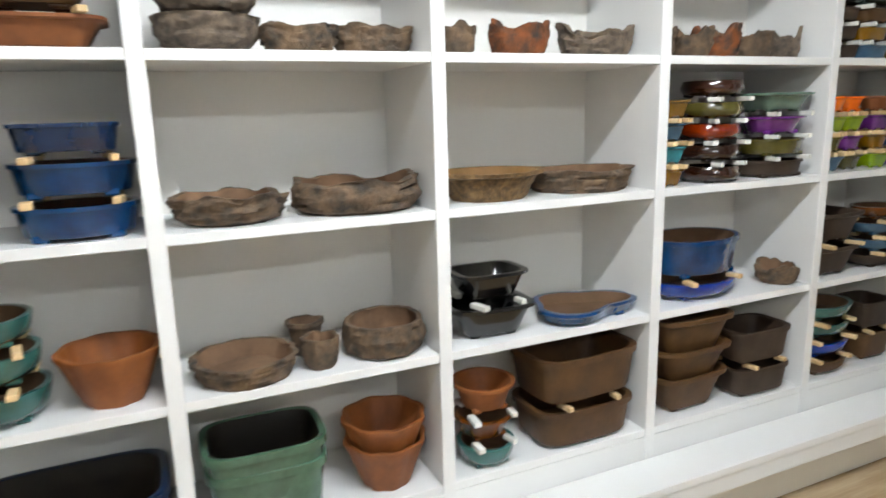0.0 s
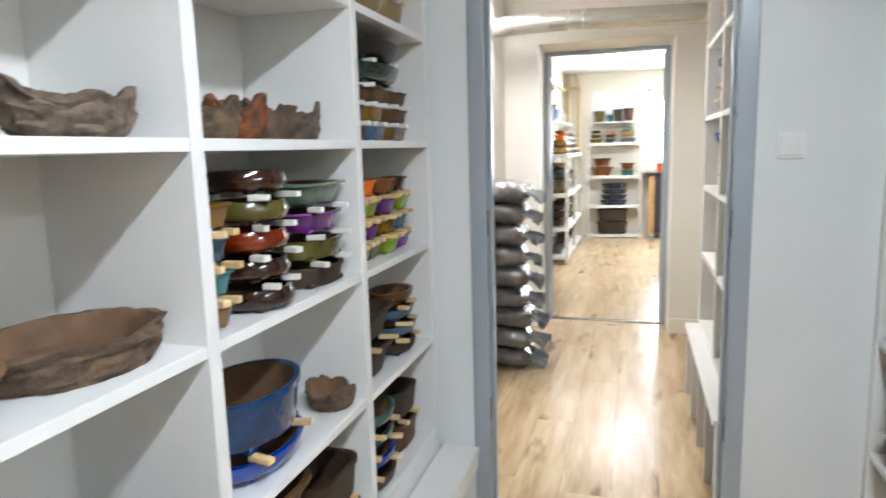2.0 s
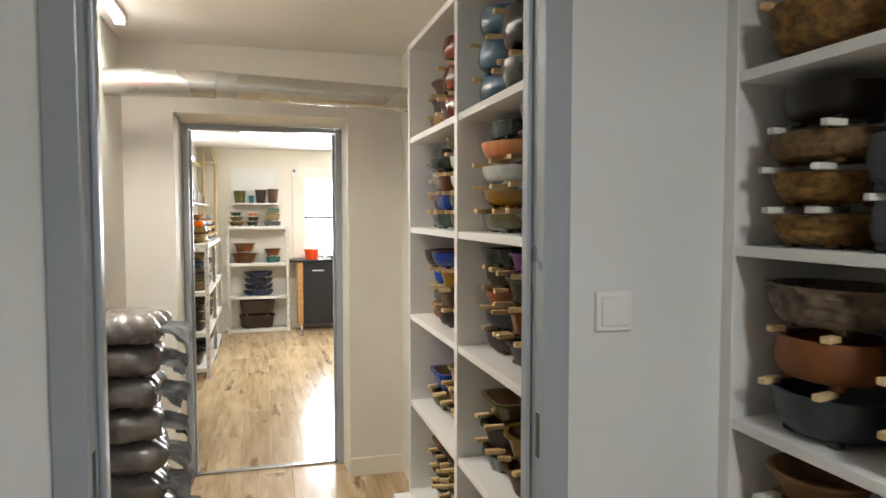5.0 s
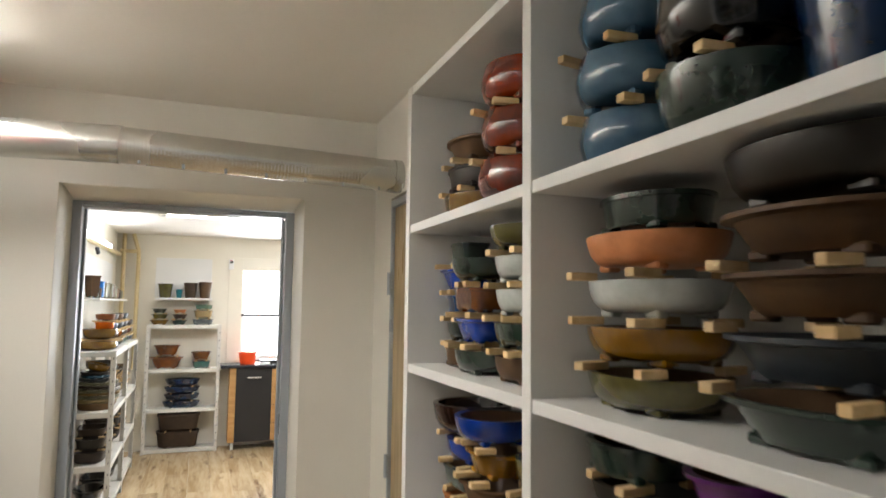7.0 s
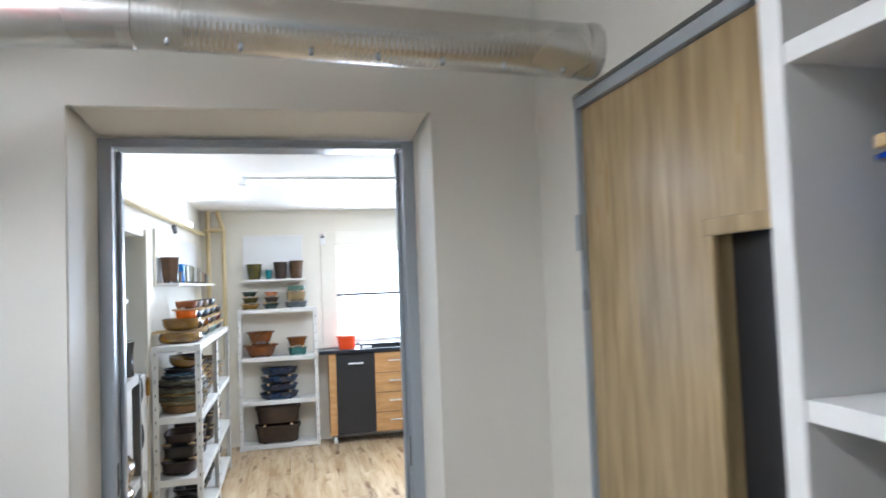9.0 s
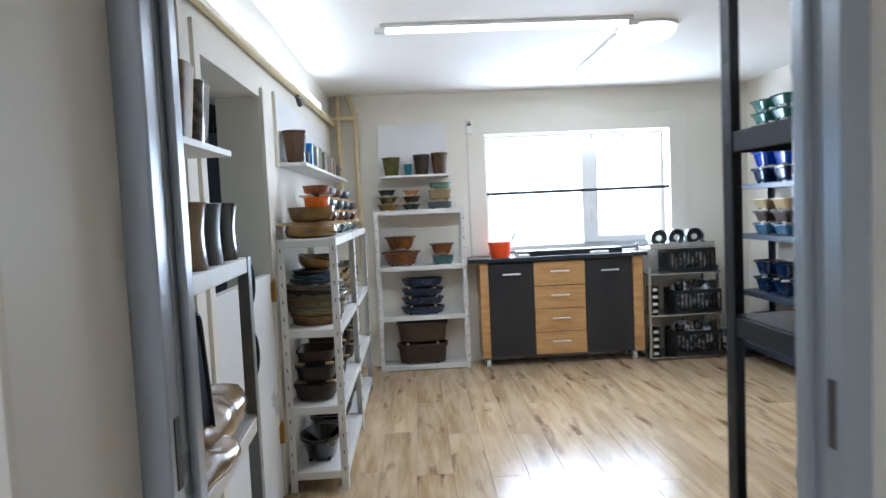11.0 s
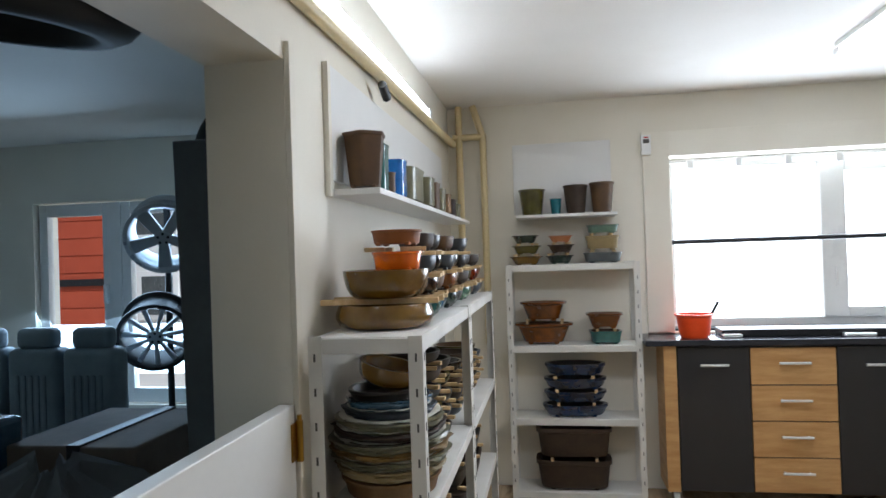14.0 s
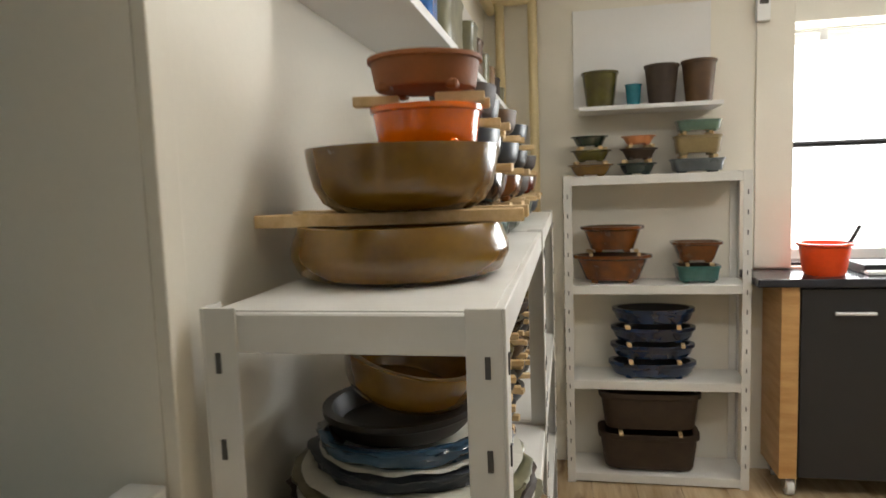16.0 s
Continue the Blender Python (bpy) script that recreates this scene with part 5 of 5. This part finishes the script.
stack(XR, 1.45, 1.388, [(0.2, 0.05, "mustard", V, "flare", 0.14), (0.18, 0.05, "olive", O, "flare", 0.14), (0.165, 0.048, "darkgreen", O, "flare", 0.14)], 180, where=RK, single=True)
stack(XR, 1.245, 1.388, [(0.17, 0.05, "darkgreen", O, "flare", 0.14), (0.16, 0.05, "umber", O, "flare", 0.14), (0.15, 0.04, "coral", O, "flare", 0.13)], 180, where=RK, single=True)
stack(XR, 0.995, 1.388, [(0.225, 0.06, "grey", V, "straight", 0.15), (0.2, 0.085, "beige", V, "straight", 0.15), (0.19, 0.05, "celadon", V, "straight", 0.14)], 180, where=RK, single=True)
for y, w, h, g, s in ((1.405, 0.165, 0.155, "olive", R), (1.262, 0.075, 0.095, "aqua", R), (1.143, 0.15, 0.17, "umber", R), (0.988, 0.15, 0.18, "brown", R)):
    pot(10.545, y, 1.687, w, h, g, s, "tall", w, 0, 0, 120, False, WS)

# rack beside the doorway
NR = "on a metal rack"
for x, y, w, h, g, sh in ((5.91, 1.69, 0.12, 0.125, "slate", Q), (6.03, 1.69, 0.13, 0.125, "seagrey", Q), (6.165, 1.70, 0.147, 0.134, "mustard", R), (6.31, 1.71, 0.142, 0.134, "slate", R), (6.46, 1.72, 0.148, 0.137, "black", R)):
    pot(x, y, 1.2815, w, h, g, sh, "waist" if sh == R else "cylinder", None, 4, 0, 130, sh == Q, NR)
for x, y, w, h, g in ((6.05, 1.815, 0.14, 0.165, "glossbrown"), (6.215, 1.825, 0.15, 0.16, "olive")):
    pot(x, y, 1.2815, w, h, g, R, "cylinder", 0.09, 0, 0, 131, True, NR)
for x, w, h, g in ((6.065, 0.13, 0.215, "stone"), (6.225, 0.145, 0.215, "tan"), (6.405, 0.155, 0.215, "grey"), (6.58, 0.14, 0.2, "sandy"), (6.735, 0.125, 0.182, "mottle")):
    pot(x, 1.842, 1.583, w, h, g, Q, "plain", None, 4, 0, 132, True, WS)

cush = thing("seat_cushion", "dark blue nylon seat cushion leaning on the rack", "cushion", pose(6.11, 1.74, 0.88, -16, -10, 68))
rings = []
for k in range(7):
    f = k / 6
    sc = 1 - 0.1 * abs(2 * f - 1) ** 2.5
    rings.append([(0.035 * (2 * f - 1), 0.15 * sc * (abs(c) ** 0.12) * (1 if c > 0 else -1), 0.165 + 0.165 * sc * (abs(s) ** 0.12) * (1 if s > 0 else -1))
                  for c, s in ((math.cos(2 * math.pi * (i + 0.5) / 40), math.sin(2 * math.pi * (i + 0.5) / 40)) for i in range(40))])
part("pad", loft(rings), M["cloth"], cush, smooth=True)
bm = bmesh.new()
ps = [(-0.036, y * 0.9, z * 0.9 + 0.017) for _, y, z in rings[3]]
for p, q in zip(ps, ps[1:] + ps[:1]):
    tube(bm, p, q, 0.005, 6)
part("piping", bm, M["black"], cush, "black piped edge")


def wrapped(x, y, z, w, d, h, seed, rz, mat="wrap", label="brown bag wrapped in clear creased film", name="wrapped_bag"):
    rings = []
    for k in range(11):
        f = k / 10
        sc = max(0.2, (1 - abs(2 * f - 1) ** 3) ** 0.5)
        ring = []
        for i in range(40):
            th = 2 * math.pi * i / 40
            c, s = math.cos(th), math.sin(th)
            r = (abs(c) ** 4 + abs(s) ** 4) ** -0.25
            q = noise.noise(Vector((c * 3 + seed, s * 3, f * 4)))
            ring.append((w / 2 * r * c * sc * (1 + 0.07 * q), d / 2 * r * s * sc * (1 + 0.07 * q), h * f * (1 + 0.12 * q)))
        rings.append(ring)
    return thing(name, label, "bag", pose(x, y, z, 0, 0, rz), data=mesh_of("bag", loft(rings), M[mat], True))


wrapped(6.32, 1.76, 0.868, 0.42, 0.25, 0.12, 3.0, 4)
wrapped(6.1, 1.70, 0.868, 0.3, 0.2, 0.07, 8.0, -6)
for k, z in enumerate((1.21, 1.02)):
    hang = thing("sieve_ring", "dark wire sieve ring hanging on the rack post", "sieve", pose(6.592, 1.665, z, 0, 90, 6 * k), "hanging sieves")
    bm = bmesh.new()
    pts = [(0.06 * math.cos(2 * math.pi * i / 28), 0.016 * math.sin(2 * math.pi * i / 28), 0) for i in range(28)]
    for p, q in zip(pts, pts[1:] + pts[:1]):
        tube(bm, p, q, 0.005, 8)
    part("rim", bm, M["black"], hang, smooth=True)

# counter things
bowl = thing("orange_bucket", "bright orange plastic bowl on the worktop", "bowl", pose(10.47, 0.50, 0.943))
prof = ((0.075, 0), (0.083, 0.02), (0.098, 0.12), (0.108, 0.125), (0.108, 0.135), (0.095, 0.135), (0.09, 0.11), (0.07, 0.02), (0.02, 0.012))
part("body", loft([[(r * math.cos(2 * math.pi * i / 36), r * math.sin(2 * math.pi * i / 36), z) for i in range(36)] for r, z in prof]), M["orange_plastic"], bowl, smooth=True)
bm = bmesh.new()
tube(bm, (0.0, -0.04, 0.03), (0.02, -0.14, 0.2), 0.008, 10)
part("spoon_handle", bm, M["black"], bowl, "dark spoon handle")
sink = thing("hob_plate", "dark sunk tray at the back of the worktop", "sink", pose(10.55, 0.05, 0.943))
part("tray", boxes((-0.09, 0.09, -0.62, 0.3, 0, 0.04), bevel=0.004), M["black"], sink)
for y, w in ((0.30, 0.05), (-0.36, 0.08)):
    clip = thing("tape_roll", "small pale packet on the worktop", "packet", pose(10.46, y, 0.943))
    part("packet", boxes((-0.04, 0.04, -w, w, 0, 0.018), bevel=0.005), M["plastic"], clip)

# crates
cr = thing("crate_rack", "grey metal shelf rack of black crates", "rack", pose(10.46, -1.05, 0))
for y in (-0.29, 0.30):
    for x in (-0.14, 0.16):
        part("post", boxes((x - 0.012, x + 0.012, y - 0.012, y + 0.012, 0, 0.80 if x < 0 else 1.0), bevel=0.002), M["chrome"], cr)
for z in (0.03, 0.395, 0.75):
    part("deck", boxes((-0.17, 0.17, -0.31, 0.32, z - 0.014, z), bevel=0.002), M["chrome"], cr)


def crate(m, w, d, h):
    c = thing("plastic_crate", "black ribbed plastic crate of wrapped small pots", "crate", m, "black crates")
    for nm, b in (("side", (-d / 2, -d / 2 + 0.008, -w / 2, w / 2)), ("side", (d / 2 - 0.008, d / 2, -w / 2, w / 2)), ("end", (-d / 2 + 0.008, d / 2 - 0.008, -w / 2, -w / 2 + 0.008)), ("end", (-d / 2 + 0.008, d / 2 - 0.008, w / 2 - 0.008, w / 2))):
        side = part(nm, boxes((*b, 0.0, 0.03), (*b, h - 0.035, h), bevel=0.002, seg=1), M["black"], c)
        lo, hi, ax = (b[2], b[3], 1) if nm == "side" else (b[0], b[1], 0)
        n = int((hi - lo) / 0.035)
        for i in range(n + 1):
            p = lo + (hi - lo - 0.012) * i / n
            part("slat", boxes((b[0], b[1], p, p + 0.012, 0.03, h - 0.035) if ax else (p, p + 0.012, b[2], b[3], 0.03, h - 0.035)), M["black"], side)
    part("bottom", boxes((-d / 2 + 0.009, d / 2 - 0.009, -w / 2 + 0.009, w / 2 - 0.009, 0, 0.006)), M["black"], c)


for x, y, z, w, h in ((10.45, -1.13, 0.7515, 0.40, 0.2), (10.44, -1.17, 0.3965, 0.40, 0.2), (10.44, -1.17, 0.0315, 0.40, 0.21), (10.40, -1.58, 0.0, 0.30, 0.2)):
    crate(pose(x, y, z), w, 0.27, h)
    wrapped(x, y + 0.08, z + 0.008, 0.2, 0.2, h * 1.3, y * 7 + z, 20, "film", "clear film round small dark pots in a crate")
    wrapped(x, y - 0.1, z + 0.008, 0.18, 0.17, h * 1.25, y * 5 + z, 60, "film", "clear film round small dark pots in a crate")
for k in range(3):
    roll = thing("wire_roll", "coil of dark wire wrapped in film", "roll", pose(10.42 + 0.01 * k, -0.88 - 0.16 * k, 1.045, 0, 90, 0), "wire rolls")
    bm = bmesh.new()
    for i in range(24):
        a, b = 2 * math.pi * i / 24, 2 * math.pi * (i + 1) / 24
        for rr in (0.04, 0.058):
            tube(bm, (rr * math.cos(a), rr * math.sin(a), 0), (rr * math.cos(b), rr * math.sin(b), 0), 0.014, 8, False)
    part("coil", bm, M["black"], roll, smooth=True)
    bm = bmesh.new()
    tube(bm, (0, 0, -0.022), (0, 0, 0.12), 0.076, 28, False, 0.07)
    part("film", bm, M["foil"], roll, "shiny clear film", smooth=True)
shelf_top = thing("tilted_tray", "grey tray under the wire rolls", "tray", pose(10.46, -1.04, 0.955))
part("tray", boxes((-0.15, 0.15, -0.28, 0.28, 0, 0.012), (-0.15, -0.14, -0.28, 0.28, 0.012, 0.05), bevel=0.002), M["chrome"], shelf_top)
for z in (0.3965, 0.0315):
    for k in range(4):
        c = pot(10.36, -0.79, z + 0.062 * k, 0.11, 0.06, "black", R, "straight", None, 0, 0, 140, False, "wrapped in a column")
        part("sticker", boxes((-0.0585, -0.0535, -0.022, 0.018, 0.018, 0.042)), M["paper"], c, "small white paper sticker")
    for k in range(5):
        pot(10.37 + 0.05 * (k % 2), -1.03 - 0.075 * k, z + 0.19 + 0.012 * (k % 3), 0.085, 0.065, ("black", "dark", "black", "navy", "dark")[k], R, "straight", None, 0, 0, 141, False, "heaped in a crate", tilt=8 * (k % 3 - 1))
# blue rack
for z, gs in ((1.8465, ("navy", "teal", "teal")), (1.4715, ("navy", "royal")), (1.0615, ("steelblue", "umber", "beige")), (0.5915, ("navy", "navy")), (0.1515, ("rust", "umber"))):
    for x in (10.03, 9.74):
        h = 0.085 if len(gs) == 3 else 0.12
        stack(x, -1.64, z, [(0.25, h, g, V, "flare", 0.19) for g in gs], 90, "foam", where=RK)
for z, gs in ((1.5015, ("slate",)), (1.1515, ("brown", "umber")), (0.7515, ("dark",)), (0.3015, ("umber", "dark"))):
    for y in (0.12, 0.4):
        stack(5.98, y, z, [(0.27, 0.11, g, O, "bowl", 0.22) for g in gs], 0, where=RK)

# ---- garage beyond the opening ----
gw = thing("window_2", "white glazed double door to the yard", "window", kind="structure")
for a, b in ((3.58, 4.30), (4.38, 4.96)):
    for bb in ((10.70, 10.76, a, a + 0.07, 0.5, 1.92), (10.70, 10.76, b - 0.07, b, 0.5, 1.92), (10.70, 10.76, a + 0.07, b - 0.07, 1.83, 1.92), (10.70, 10.76, a + 0.07, b - 0.07, 0.5, 0.6)):
        part("window_frame", boxes(bb, bevel=0.006), M["plastic"], gw)
    p = part("pane", boxes((10.725, 10.731, a + 0.07, b - 0.07, 0.6, 1.83)), M["glass"], gw)
    p.visible_shadow = False
part("post", boxes((10.69, 10.77, 4.30, 4.38, 0.5, 1.92), bevel=0.004), M["plastic"], gw)
part("handle", boxes((10.66, 10.70, 4.40, 4.425, 1.2, 1.34), bevel=0.006), M["plastic"], gw)
yard = thing("outbuilding", "terracotta red boarded house across the yard", "building", pose(13.2, 6.25, 0))
part("wall", boxes((0.02, 0.3, 0.0, 3.0, 0, 3.6)), M["outside_red"], yard)
for k in range(18):
    part("board", boxes((0.0, 0.02, 0.0, 3.0, k * 0.2, k * 0.2 + 0.19), bevel=0.004, seg=1), M["outside_red"], yard)
part("band", boxes((-0.03, 0, 0.0, 3.0, 1.25, 1.33)), M["grey"], yard)
hut = thing("white_house", "white rendered house with a grey window across the yard", "building", pose(13.2, 4.4, 0))
part("wall", boxes((0.0, 0.3, -1.8, 1.84, 0, 3.6)), M["plastic"], hut)
for y0, y1, z0, z1 in ((1.0, 1.6, 1.75, 2.45), (1.0, 1.5, 0.85, 1.4)):
    w_ = part("window_frame", boxes((-0.03, 0.0, y0, y1, z0, z1), bevel=0.004, seg=1), M["plastic"], hut)
    part("pane", boxes((-0.034, -0.03, y0 + 0.06, y1 - 0.06, z0 + 0.06, z1 - 0.06)), M["g_grey"], w_, "dull grey pane")
structure("ground", boxes((10.9, 60, -30, 40, -0.2, -0.1)), M["wall"], "pale paved yard outside", "ground")

seat = thing("car_bench_seat", "grey leather three-seat car bench", "car seat", pose(9.62, 3.95, 0.0))
for k in (-1, 0, 1):
    y = -0.33 * k + 0.08
    part("backrest", boxes((-0.06, 0.08, y - 0.158, y + 0.158, 0.45, 1.04), bevel=0.045, seg=4), M["leather"], seat, smooth=True)
    part("headrest", boxes((-0.045, 0.055, y - 0.11, y + 0.11, 1.03, 1.145), bevel=0.035, seg=4), M["leather"], seat, smooth=True)
    part("cushion", boxes((-0.5, -0.05, y - 0.158, y + 0.158, 0.3, 0.47), bevel=0.05, seg=4), M["leather"], seat, smooth=True)
    for j in range(5):
        part("stitched_rib", boxes((-0.068, -0.05, y - 0.09 + 0.04 * j, y - 0.064 + 0.04 * j, 0.55, 0.9), bevel=0.008), M["leather"], seat)
part("base", boxes((-0.45, 0.05, -0.6, 0.6, 0.0, 0.3), bevel=0.02), M["black"], seat)


def wheel(m, spokes, wide, mat, label):
    w = thing("alloy_wheel", label, "wheel", m, "alloy wheels")
    bm = bmesh.new()
    prof = ((0.20, -0.09), (0.222, -0.09), (0.222, -0.075), (0.2, -0.06), (0.195, 0.1), (0.222, 0.11), (0.222, 0.12), (0.18, 0.11), (0.185, -0.07))
    rr = [[(r * math.cos(2 * math.pi * i / 48), r * math.sin(2 * math.pi * i / 48), z) for i in range(48)] for r, z in prof]
    part("rim", loft(rr + [rr[0]], False, False), M["alloy"] if mat == "alloy" else M["black"], w, smooth=True)
    for k in range(spokes):
        a = 2 * math.pi * k / spokes
        bm = boxes((0.03, 0.2, -wide * 0.5, wide * 0.5, -0.075, -0.045), bevel=0.006)
        for v in bm.verts:
            v.co.y *= 0.7 + v.co.x * 2.2
        bmesh.ops.rotate(bm, verts=bm.verts, cent=(0, 0, 0), matrix=Matrix.Rotation(a, 3, "Z"))
        part("spoke", bm, M["alloy"], w)
    bm = bmesh.new()
    tube(bm, (0, 0, -0.085), (0, 0, -0.03), 0.048, 28)
    part("hub", bm, M["alloy"], w, smooth=True)
    for k in range(5):
        a = 2 * math.pi * (k + 0.5) / 5
        bm = bmesh.new()
        tube(bm, (0.03 * math.cos(a), 0.03 * math.sin(a), -0.089), (0.03 * math.cos(a), 0.03 * math.sin(a), -0.08), 0.008, 10)
        part("bolt", bm, M["black"], w)


wheel(pose(10.2, 3.645, 1.648, 0, 70, 25), 5, 0.075, "alloy", "silver five-spoke alloy wheel on a stand")
wheel(pose(10.2, 3.715, 1.048, 0, 70, 25), 11, 0.026, "black", "black and silver many-spoke alloy wheel on a stand")
st = thing("wheel_stand", "tall black wheel stand", "stand", pose(10.33, 3.71, 0))
bm = bmesh.new()
tube(bm, (0, 0, 0), (0, 0, 1.9), 0.02, 14)
part("pole", bm, M["black"], st, smooth=True)
for z in (1.03, 1.63):
    part("arm", boxes((-0.1, 0.02, -0.014, 0.014, z - 0.014, z + 0.014), bevel=0.003), M["black"], st)
part("foot_plate", boxes((-0.22, 0.22, -0.22, 0.22, 0, 0.02), bevel=0.006), M["black"], st)

pile = thing("stacked_cartons", "brown cartons taped shut on a dark stack", "box", pose(8.75, 2.85, 0))
part("dark_stack", boxes((-0.32, 0.3, -0.3, 0.3, 0.0, 0.66), bevel=0.02), M["black"], pile)
part("carton", boxes((-0.28, 0.28, -0.18, 0.32, 0.66, 0.86), bevel=0.008), M["carton"], pile, "grey carton with dark tape")
part("tape", boxes((-0.285, 0.285, 0.02, 0.07, 0.655, 0.866), bevel=0.003), M["black"], pile)
drum = wrapped(8.25, 2.78, 0.0, 0.62, 0.62, 0.86, 5.5, 0, "board", "dark round bundle wrapped in film", "wrapped_drum")
bin_ = thing("blue_bin", "pale blue plastic bin", "bin", pose(8.35, 3.35, 0))
part("body", boxes((-0.2, 0.2, -0.2, 0.2, 0, 0.95), bevel=0.02), M["g_steelblue"], bin_)
panel = thing("dark_board", "tall charcoal board leaning by the opening", "board", pose(8.41, 2.30, 0, 0, -2.5, 0))
part("board", boxes((-0.03, 0.03, -0.14, 0.1, 0, 1.83), bevel=0.006), M["board"], panel)
ty = thing("tyre", "black rubber tyre hanging on the wall", "tyre", pose(8.84, 2.42, 1.75, 90, 0, 0), "hanging tyres")
prof = [(0.24 + 0.075 * math.cos(a) * (1.1 if math.cos(a) > 0 else 0.7), 0.085 * math.sin(a)) for a in (2 * math.pi * k / 14 for k in range(14))]
rr = [[(r * math.cos(2 * math.pi * i / 44), r * math.sin(2 * math.pi * i / 44), z) for i in range(44)] for r, z in prof]
part("tread", loft(rr + [rr[0]], False, False), M["rubber"], ty, smooth=True)
copy_thing(ty, pose(8.86, 2.42, 1.08, 90, 0, 0))
hung = copy_thing(ty, pose(7.71, 2.46, 2.06, 8, -6, 0))
tagged(hung, "black rubber tyre hung flat under the garage ceiling", "tyre", "hanging tyres")
bm = bmesh.new()
for a in (0.4, 2.5, 4.6):
    tube(bm, (0.24 * math.cos(a), 0.24 * math.sin(a), 0.07), (0.24 * math.cos(a), 0.24 * math.sin(a), 0.36), 0.004, 8)
part("hanging_cord", bm, M["black"], hung)
joined_blocks()


# ---- floor planks ----
def planks(name, x0, x1, y0, y1, pw=0.192, pl=1.285):
    f = thing(name, "pale oak laminate plank floor", "floor", kind="structure")
    cache = {}
    y, row = y0, 0
    while y < y1 - 0.01:
        w = min(pw, y1 - y)
        x = x0 - (row * 0.47 % 1.0) * pl
        while x < x1 - 0.01:
            a, b = max(x, x0), min(x + pl, x1)
            if b - a > 0.02:
                key = (round(b - a, 3), round(w, 3))
                if key not in cache:
                    cache[key] = mesh_of("plank", boxes((0.0005, key[0] - 0.0005, 0.0005, key[1] - 0.0005, -0.012, 0.0), bevel=0.0008, seg=1), M["oak"])
                part("plank", cache[key], None, f, at=(a, y, 0))
            x += pl
        y += pw
        row += 1


planks("floor_store", -2.1, 2.865, -2.3, 1.9)
planks("floor_passage", 2.865, 5.68, 0.2, 1.82)
planks("floor_shop", 5.68, 10.66, -1.8, 1.93)
structure("floor_garage", boxes((5.9, 10.66, 1.93, 6.3, -0.012, 0.0)), M["grey"], "dark grey painted garage floor", "floor")
